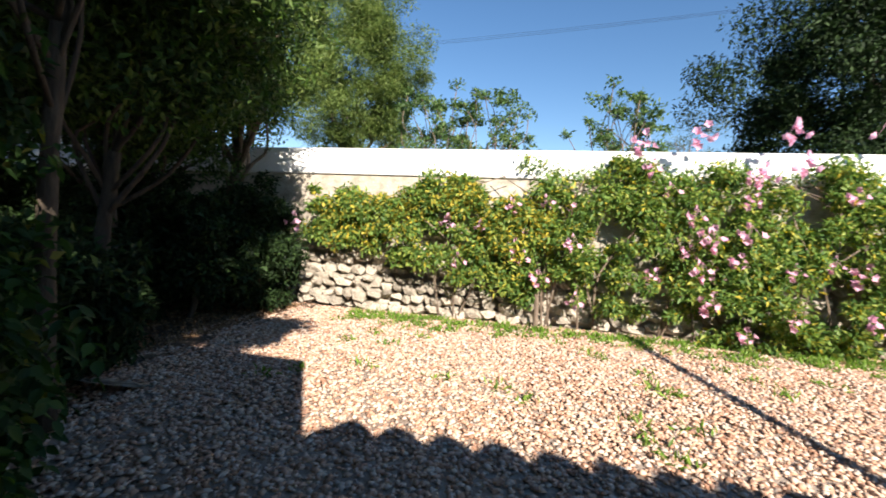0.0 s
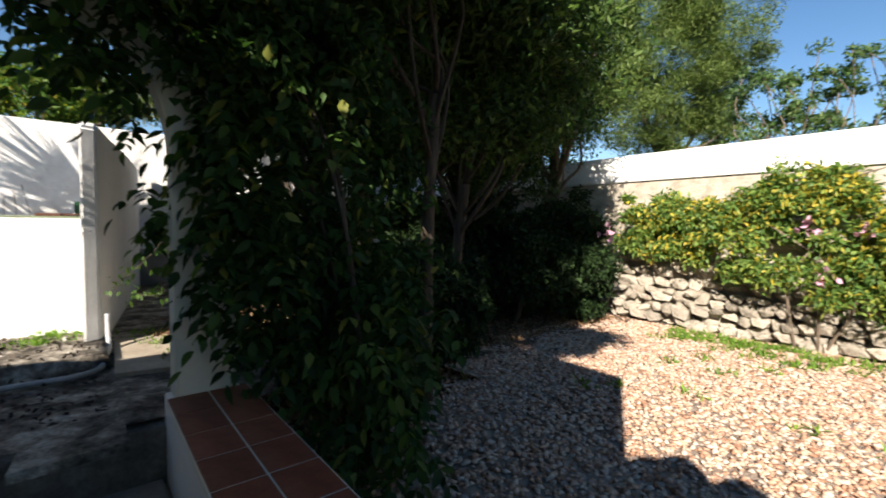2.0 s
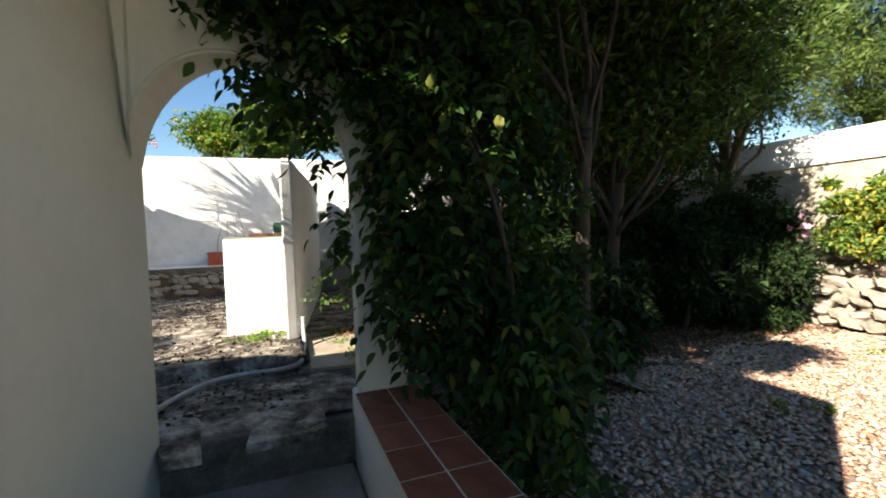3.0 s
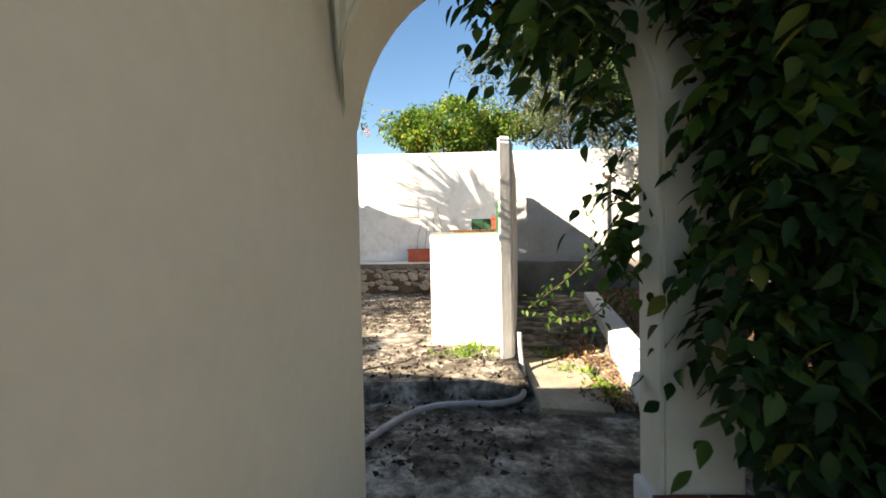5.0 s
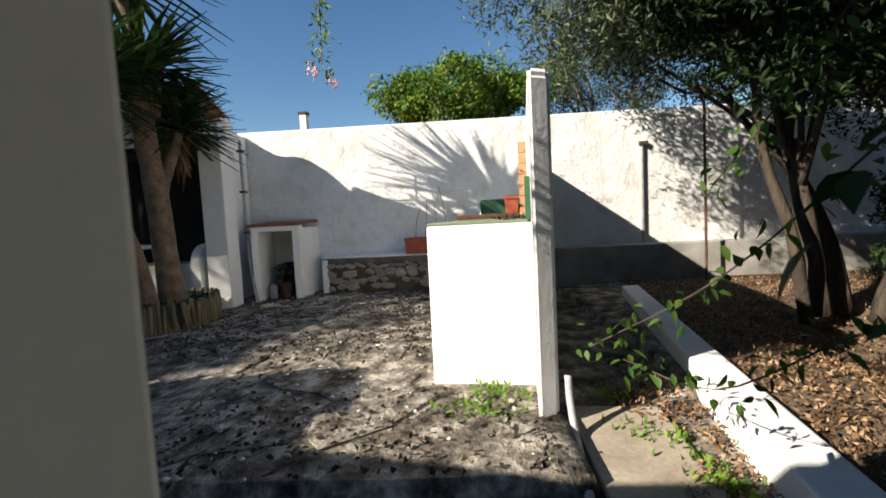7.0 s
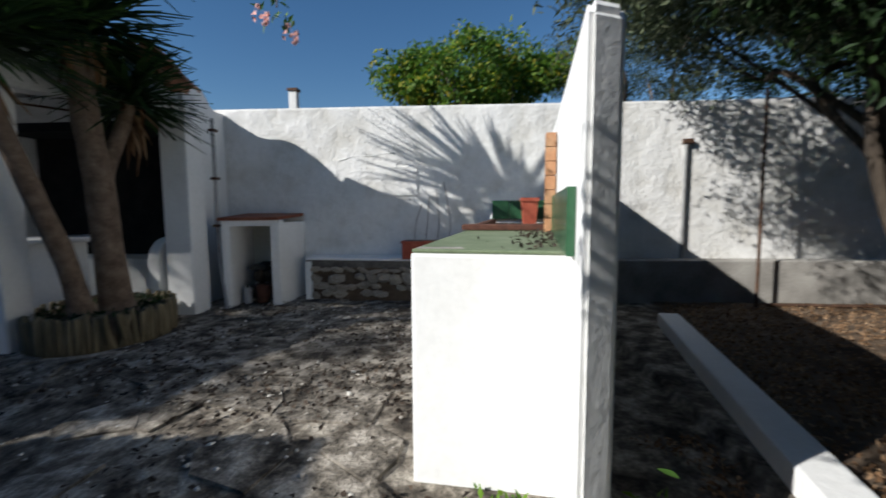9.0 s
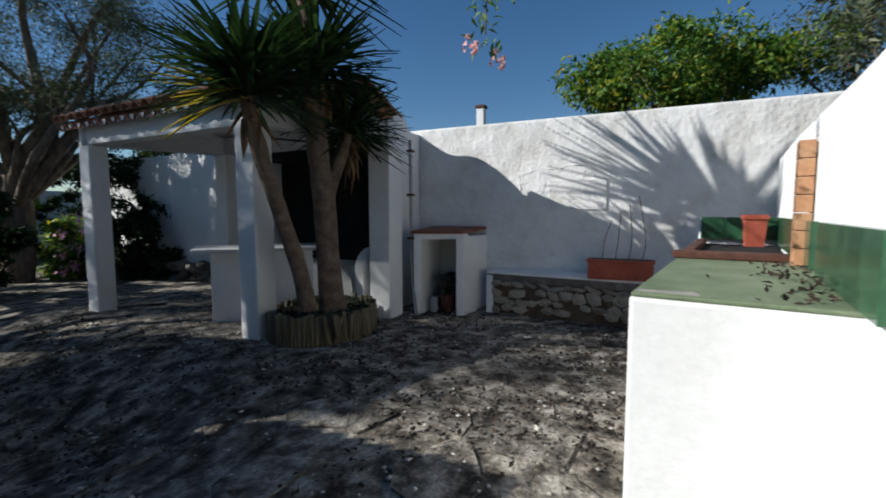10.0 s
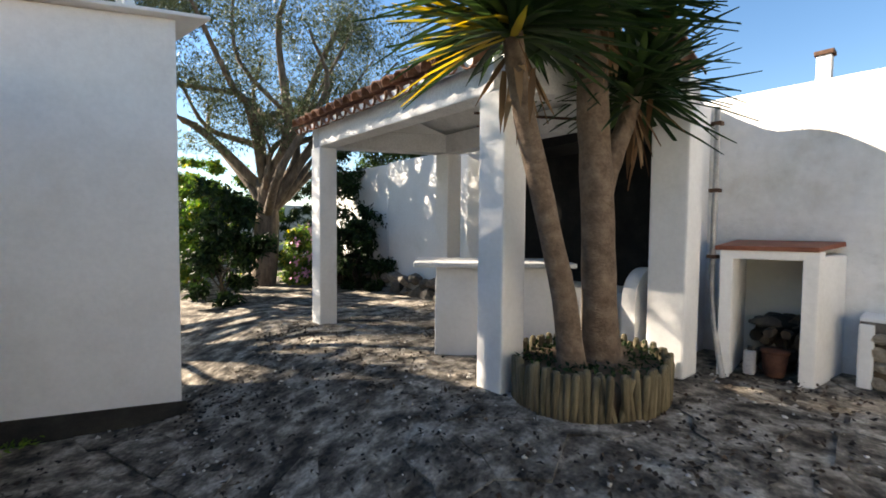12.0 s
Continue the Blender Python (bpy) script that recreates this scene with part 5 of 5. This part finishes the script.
def creeper():
    h = thing("flowering_creeper", (1.0, 6.7, -0.43), "pink-flowered green creeper spilling over the garden wall", "creeper")
    rng = np.random.default_rng(31)
    for k in range(26):
        x = rng.uniform(-2.4, 5.5)
        c = curve_points([(x, 6.95, -0.45), (x + rng.uniform(-0.3, 0.3), 6.75, 0.4), (x + rng.uniform(-0.7, 0.7), 6.8, 1.2), (x + rng.uniform(-0.9, 0.9), 6.95, 1.75)], 4)
        part("stem", tube(c, [0.016 - 0.01 * i / len(c) for i in range(len(c))], 5, None, 0.2, k), BARK, h)
    blobs = []
    for k in range(540):
        x = rng.uniform(-4.3, 6.2)
        top = (1.75 if x > -0.8 else 1.45) + 0.16 * math.sin(x * 2.3) + 0.1 * math.sin(x * 5.1)
        low = -0.34 if x > 0.3 else -0.05 + max(0, -0.9 - x) * 0.22
        z = low + (top - low) * rng.uniform(0, 1) ** 0.85
        bulge = 0.45 * (1 - abs((z - 0.5) / 1.6)) + (0.35 if x > 1.2 and z < 0.3 else 0)
        r = rng.uniform(0.07, 0.27)
        if x < -2.2 and rng.random() < min((-2.2 - x) * 0.8, 0.5):
            continue
        blobs.append((x, 7.05 - rng.uniform(0.1, 1.0) * bulge - 0.1, z, r, r, r * 0.8))
    blobs = np.array(blobs)
    foliage("leaves", LEAF_HEDGE, h, clumps(rng, blobs, 190, 0.3), 0.085, 0.035, 32, None, 1.0, 0.3)
    yb = blobs[(blobs[:, 0] < -0.4) & (blobs[:, 2] > 0.55)]
    foliage("yellow_leaves", LEAF_YELLOW, h, clumps(rng, yb[::2], 60, 0.6), 0.08, 0.035, 33, None, 1.0, 0.2, "yellowing leaves")
    tops = np.array([(x, 7.1, 1.8 + 0.1 * math.sin(x * 5), 0.16, 0.16, 0.16) for x in np.linspace(-1.0, 5.8, 34)])
    foliage("shoot_foliage", LEAF_HEDGE, h, clumps(rng, tops, 60, 0.1), 0.08, 0.03, 34, np.array([0, -0.2, 0.8]))
    for k in range(64):
        b = blobs[int(rng.integers(len(blobs)))]
        if b[0] < -0.6 and rng.random() < 0.6:
            continue
        p = (b[0], b[1] - b[3] - 0.03, b[2] + rng.uniform(-0.05, 0.1))
        piece("flower", FLOWERS, pose(*p, rng.uniform(-20, 20), rng.uniform(-20, 20), rng.uniform(-40, 40)) @ Matrix.Diagonal((*([rng.uniform(1.0, 1.6)] * 3), 1)), h)
    for x, z in ((-1.0, 0.95), (1.2, 2.25), (2.2, 2.3), (2.35, 1.9), (3.2, 2.3), (0.5, 2.15), (1.9, 1.75)):
        piece("flower", FLOWERS, pose(x, 6.75, z, 0, 0, x * 50) @ Matrix.Diagonal((1.7, 1.7, 1.7, 1)), h)
    part("stake", tube([(-0.73, 6.75, -0.45), (-0.74, 6.76, 0.2)], 0.035, 8, None, 0.2, 2), BARK, h, "short wooden stake")


creeper()

# rubble of the garden wall where the creeper leaves it bare
GW = bpy.data.objects["wall_garden"]
rubble(GW, STONES, (-5.0, 7.12), (3.5, 7.12), -0.42, 0.6, 0.24, 9, 0.12)
rubble(GW, STONES, (-4.4, 6.98), (-0.8, 7.02), -0.44, 0.12, 0.2, 19, 0.13, 0.85)
rubble(GW, STONES, (-4.4, 7.17), (-2.0, 7.17), 0.6, 1.2, 0.17, 29, 0.06, 0.6)

# trees beyond the walls
tree("pine_tree", (-7.0, 13.5, -0.5), (-6.9, 13.5, 3.2), 0.16, (-6.4, 13.2, 5.4), (2.0, 2.0, 3.0), 150, 0.55, (0.13, 0.022), LEAF_PINE, BARK, 51, "tall bright green pine behind the garden wall", 620)
for k, x in enumerate((-2.9, -1.9, 0.6)):
    tree("sapling", (x, 9.2, -0.5), (x, 9.2, 1.8), 0.04, (x, 9.2, 2.75), (1.0, 0.55, 1.1), 62, 0.15, (0.085, 0.04), LEAF_SAPLING, BARK, 54 + k, "leafy young fruit tree behind the garden wall", 55, tips=24)
tree("bare_shrub", (2.3, 11, -0.5), (2.3, 11, 2.0), 0.05, (2.3, 11, 3.0), (0.6, 0.5, 0.9), 22, 0.25, (0.06, 0.015), LEAF_OLIVE, BARK, 58, "thin grey shrub behind the garden wall", 90, tips=14)
tree("evergreen_tree", (6.2, 11.5, -0.5), (6.2, 11.5, 2.0), 0.25, (5.9, 11.3, 4.4), (3.6, 2.2, 2.9), 210, 0.6, (0.11, 0.045), LEAF_DARK, BARK_DARK, 59, "large dark evergreen tree behind the garden wall", 400)
tree("shrub_tree", (-11.6, 0.2, -0.5), (-11.6, 0.2, 2.2), 0.1, (-11.6, 0.2, 3.2), (1.0, 1.7, 0.75), 66, 0.35, (0.1, 0.045), LEAF_LEMON, BARK, 61, "sunlit glossy green shrub behind the yard wall", 260)
tree("shrub_tree", (-11.9, 2.8, -0.5), (-11.9, 2.8, 2.4), 0.1, (-11.9, 2.9, 3.7), (1.2, 1.7, 1.1), 66, 0.4, (0.07, 0.02), LEAF_OLIVE, BARK, 62, "grey-green olive tree behind the yard wall", 300)
tree("shrub_tree", (-12.2, 6.3, -0.5), (-12.2, 6.3, 2.4), 0.1, (-12.0, 6.3, 3.6), (1.4, 1.9, 1.3), 66, 0.45, (0.09, 0.03), LEAF_DARK, BARK, 63, "dark evergreen tree behind the yard wall", 260)

tree("shrub_tree", (-11.2, -8.8, -0.5), (-11.1, -8.8, 2.2), 0.09, (-10.9, -8.8, 3.0), (0.7, 2.7, 0.75), 90, 0.35, (0.1, 0.045), LEAF_GARDEN, BARK, 64, "leafy green tree behind the wall of the pavilion", 200)

# south side behind the pavilion
tree("olive_tree", (-8.1, -11.0, -0.45), (-8.25, -11.1, 2.2), 0.25, (-8.4, -11.0, 4.9), (3.3, 2.6, 2.4), 210, 0.5, (0.085, 0.022), LEAF_OLIVE, BARK, 71, "large spreading olive tree beyond the pavilion", 300, tips=22)
tree("olive_tree", (-3.2, -12.3, -0.45), (-3.3, -12.2, 2.6), 0.22, (-3.6, -12.0, 5.4), (3.4, 2.4, 2.0), 170, 0.5, (0.085, 0.024), LEAF_OLIVE, BARK, 72, "large olive tree behind the house", 300, tips=16)
for k, (x, y, r, h, mat, lab) in enumerate(((-6.9, -11.2, 1.0, 2.5, LEAF_LEMON, "bright green bush behind the house corner"), (-6.95, -9.3, 0.62, 2.0, LEAF_DARK, "dark leafy bush behind the house corner"), (-9.4, -9.9, 0.6, 3.0, LEAF_DARK, "tall dark climber against the yard wall"), (-9.0, -10.8, 0.6, 1.5, LEAF_HEDGE, "pink-flowering bush under the olive tree"), (-9.5, -9.3, 0.75, 1.7, LEAF_DARK, "dark shrub against the far wall"), (-8.0, -15.5, 2.2, 3.2, LEAF_LEMON, "dense hedge at the end of the yard"), (-11.5, -14.5, 2.2, 3.4, LEAF_DARK, "dark evergreen bush at the end of the yard"), (-5.0, -15.0, 2.0, 3.2, LEAF_DARK, "tall dark bush behind the house"))):
    rng = np.random.default_rng(80 + k)
    sh = thing("bush", (x, y, -0.45), lab, "bush")
    limbs(sh, rng, (x, y, -0.5), (x, y, 0.1), 0.04, [(x + rng.uniform(-r, r) * 0.6, y + rng.uniform(-r, r) * 0.6, rng.uniform(0.3, h)) for _ in range(7)], BARK_DARK)
    foliage("leaves", mat, sh, clumps(rng, crown_blobs(rng, (x, y, h * 0.5 - 0.2), (r, r, h * 0.6), int(24 + 12 * r * h), 0.2), 150, 0.1), 0.125, 0.05, 90 + k)
    if "pink" in lab:
        for q in range(14):
            piece("flower", FLOWERS, pose(x + rng.uniform(-0.5, 0.5), y + 0.58, rng.uniform(0, 1.2)), sh)
structure("wall_south", box(-14, -17.2, -0.5, 4, -17.0, 2.0, 0.03), WHITE, "white wall at the far end of the yard", "wall")
structure("wall_pavilion_end", prism([(-9.85, -8.9), (-9.85, -11.5), (-10.05, -11.5), (-10.05, -8.9)], -0.5, 2.45, 0.03), WHITE, "white yard wall dappled with shade beyond the pavilion", "wall")
rubble(bpy.data.objects["wall_pavilion_end"], STONES_DARK, (-9.7, -6.6), (-9.7, -11.3), -0.1, 0.35, 0.28, 15, 0.14)


# ---- hanging flower strand ----
def strand():
    s = thing("hanging_vine", (-3.4, -0.5, 2.58), "thin hanging vine strand with pale pink flowers", "vine")
    rng = np.random.default_rng(93)
    c = curve_points([(-3.4, -0.5, 2.55), (-4.2, -0.62, 3.5), (-5.3, -0.76, 3.9), (-6.05, -0.84, 3.5), (-6.22, -0.85, 2.8), (-6.24, -0.86, 2.15)], 7)
    part("stem", tube(c, [0.014 - 0.01 * i / len(c) for i in range(len(c))], 6), BARK, s)
    # Unseen bough, added to throw leaf shadows on the screen wall's end.
    b = curve_points([(-3.45, -0.5, 2.55), (-3.7, -1.0, 2.85), (-3.95, -1.4, 2.75), (-4.08, -1.6, 2.35)], 7)
    part("stem", tube(b, 0.01, 6), BARK, s)
    foliage("leaves", LEAF_VINE, s, np.repeat(np.array([list(p) for p in b[3:]]), 22, axis=0) + rng.normal(size=((len(b) - 3) * 22, 3)) * 0.1, 0.1, 0.04, 95, None, 1.0, 0.5)
    low = np.array([list(p) for p in c if p.x < -5.9])
    foliage("leaves", LEAF_HEDGE, s, np.repeat(low, 16, axis=0) + rng.normal(size=(len(low) * 16, 3)) * 0.035, 0.055, 0.02, 94, None, 1.0, 0.8)
    me = FLOWERS.copy()
    me.materials.clear()
    me.materials.append(PETAL_PALE)
    for p in ((-6.2, -0.92, 2.07), (-6.26, -0.8, 2.0)):
        piece("flower", me, pose(p[0], p[1], p[2] + 0.03) @ Matrix.Diagonal((0.5, 0.5, 0.5, 1)), s)


strand()


# ---- cables ----
def cable(a, b, sag, r, label, name="cable"):
    pts = [(a[0] + (b[0] - a[0]) * k / 12, a[1] + (b[1] - a[1]) * k / 12, a[2] + (b[2] - a[2]) * k / 12 - sag * 4 * (k / 12) * (1 - k / 12)) for k in range(13)]
    tagged(part(name, tube(pts, r, 5), MATT_BLACK), label, "cable")


def power_pole(x, y, h):
    p = thing("power_pole", (x, y, -0.5), "wooden power pole beyond the garden", "pole")
    part("shaft", tube([(x, y, -0.6), (x, y, h)], [0.12, 0.08], 10), BARK, p)
    part("crossarm", beam((x - 0.6, y, h - 0.3), (x + 0.6, y, h - 0.3), 0.1, 0.1), BARK, p)


# Unseen pole, added only to cast the dark line across the gravel.
def mast():
    m = thing("shadow_mast", (3.3, -0.05, 1.86), "unseen leaning pole added to cast a shadow line on the gravel", "mast")
    part("shaft", tube([(3.3, -0.12, 1.8), (4.35, 0.33, 4.2)], 0.05, 10), RUST, m)
    part("bracket", beam((3.3, -0.64, 1.5), (3.3, -0.1, 1.84), 0.06, 0.05), RUST, m)


mast()
power_pole(-22, 25, 11.0)
power_pole(20, 25, 13.5)
for k, dz in enumerate((0, 0.35, 0.7)):
    cable((-22 + 0.5 * (k - 1), 25, 10.75), (20 + 0.5 * (k - 1), 25, 13.2 + 0.05), 0.5 - 0.12 * k, 0.006, "thin black overhead power cable")


# ---- weeds, litter, gravel ----
def stuff(name, me, label, category):
    return tagged(new(name, me), label, category, kind="stuff")


def sprigs(rng, places, per, spread):
    c = np.repeat(np.asarray(places, float), per, axis=0)
    return c + rng.normal(size=c.shape) * np.array([spread, spread, 0.008])


def weeds():
    rng = np.random.default_rng(101)
    spots = [(x, y, level(x, y)) for x, y in zip(rng.uniform(-5.76, -5.35, 11), rng.uniform(-0.1, 0.45, 11))]
    spots += [(x, 0.98 + 0.05 * (q - 0.5) + (x + 5.2) * 0.18, -0.1) for x, q in zip(np.repeat((-5.75, -5.3, -5.22, -4.98, -4.92, -4.86), 5) + rng.normal(size=30) * 0.05, rng.uniform(-1, 2, 30))]
    spots += [(x, y, -0.4) for x, y in zip(rng.uniform(-4.75, -4.3, 9), rng.uniform(-6.0, -5.85, 9))]
    me = leaf_mesh("yard_weeds", LEAF_GRASS, sprigs(rng, spots, 14, 0.05), 0.055, 0.02, rng, np.array([0, 0, 0.7]), 0.7)
    stuff("yard_weeds", me, "small green weeds in the joints of the paving", "weeds")
    spots = [(x, y, -0.43) for x, y in zip(rng.uniform(-3.4, 6, 330), 6.75 - np.abs(rng.normal(size=330)) * 0.35)]
    spots += [(x, y, -0.42) for x, y in zip(rng.uniform(-3.0, 4, 46), rng.uniform(3.2, 6.4, 46))]
    me = leaf_mesh("garden_weeds", LEAF_GRASS, sprigs(rng, spots, 22, 0.06), 0.085, 0.02, rng, np.array([0, 0, 0.7]), 0.7)
    stuff("garden_weeds", me, "low green weeds and grass along the gravel edge", "weeds")


weeds()


def litter():
    rng = np.random.default_rng(103)
    n = 30000
    x, y = -4.3 - 5.1 * rng.uniform(0, 1, n) ** 1.3, 0.75 + 6.0 * rng.uniform(0, 1, n) ** 1.2
    keep = (y > 1.35 + 0.02) & (y > 1.3 - (x + 4.25) * 0.2) | ((x > -6.4) & (y < 1.35) & (y > 1.02 + 0.15 * np.sin(x * 7)))
    c = np.stack([x, y, np.where(y > 1.42, [level(a, b) + 0.03 for a, b in zip(x, y)], -0.085)], 1)[keep]
    c[:, 2] += rng.uniform(0, 0.02, len(c))
    stuff("leaf_litter", leaf_mesh("leaf_litter", LITTER, c, 0.036, 0.017, rng, None, 1.0), "brown dry leaf litter on the planting bed", "litter")
    n = 15000
    x, y = rng.uniform(-9.3, -3.8, n), rng.uniform(-7.0, 0.5, n)
    ok = ~((x > -4.2) & (y < -2.5)) & ~((x < -5.75) & (y > -0.2))
    dens = np.array([noise.noise((a * 1.1, b * 1.1, 5)) for a, b in zip(x, y)])
    ok &= dens + rng.uniform(-0.45, 0.45, n) > -0.05 + 0.3 * (y < -1.6)
    c = np.stack([x, y, [level(a, b) + 0.008 for a, b in zip(x, y)]], 1)[ok]
    d = rng.normal(size=(len(c), 3))
    d[:, 2] *= 0.15
    stuff("pod_debris", leaf_mesh("pod_debris", DEBRIS, c, 0.042, 0.026, rng, d, 0.45), "dark dry pods and leaves strewn over the paving", "litter")
    u, v = rng.uniform(0.05, 1.6, 150), 0.62 - np.abs(rng.normal(size=150)) * 0.13
    c = np.array([(*uv(a, b), 1.004) for a, b in zip(u, v) if b > 0.02])
    stuff("counter_debris", leaf_mesh("counter_debris", DEBRIS, c, 0.035, 0.02, rng, None, 0.6), "dark dry leaves on the green worktop", "litter")


litter()


def stone_field(name, mat, x, y, z, s, rng):
    """Small eight-sided stones at the given places."""
    n = len(x)
    base = np.array([(1, 0, 0), (-1, 0, 0), (0, 1, 0), (0, -1, 0), (0, 0, 1), (0, 0, -1)], float)
    a = rng.uniform(0, 6.28, n)
    v = base[None] * np.concatenate([s * rng.uniform(0.8, 1.6, (n, 1)), s * rng.uniform(0.7, 1.2, (n, 1)), s * 0.62], 1)[:, None, :]
    v = v + rng.normal(size=v.shape) * s[:, None] * 0.16
    ca, sa = np.cos(a)[:, None], np.sin(a)[:, None]
    vx, vy = v[..., 0] * ca - v[..., 1] * sa, v[..., 0] * sa + v[..., 1] * ca
    w = np.stack([vx + x[:, None], vy + y[:, None], v[..., 2] + z[:, None]], -1).reshape(-1, 3)
    tri = np.array([(0, 2, 4), (2, 1, 4), (1, 3, 4), (3, 0, 4), (2, 0, 5), (1, 2, 5), (3, 1, 5), (0, 3, 5)])
    f = (np.arange(n)[:, None, None] * 6 + tri[None]).reshape(-1, 3)
    return mesh_from(name, w, f, mat)


def pebbles():
    rng = np.random.default_rng(105)
    n = 76000
    x = rng.uniform(-4.6, 5.2, n)
    y = 1.15 + (6.95 - 1.15) * rng.uniform(0, 1, n) ** 0.8
    z = np.full(n, -0.428) + rng.uniform(-0.004, 0.012, n)
    stuff("gravel", stone_field("gravel", PEBBLE, x, y, z, rng.uniform(0.011, 0.026, (n, 1)), rng), "loose pinkish beige gravel covering the garden", "gravel")
    x, y = rng.uniform(-9.2, -4.2, 900), rng.uniform(-6.5, 0.4, 900)
    ok = ~((x > -5.0) & (y < -3.8)) & ~((x < -5.75) & (y > -0.25))
    x, y = x[ok], y[ok]
    z = np.array([level(a, b) + 0.004 for a, b in zip(x, y)])
    stuff("stone_chips", stone_field("stone_chips", CHIP, x, y, z, rng.uniform(0.006, 0.02, (len(x), 1)), rng), "pale stone chips strewn over the yard paving", "stones")


pebbles()
flagstones()
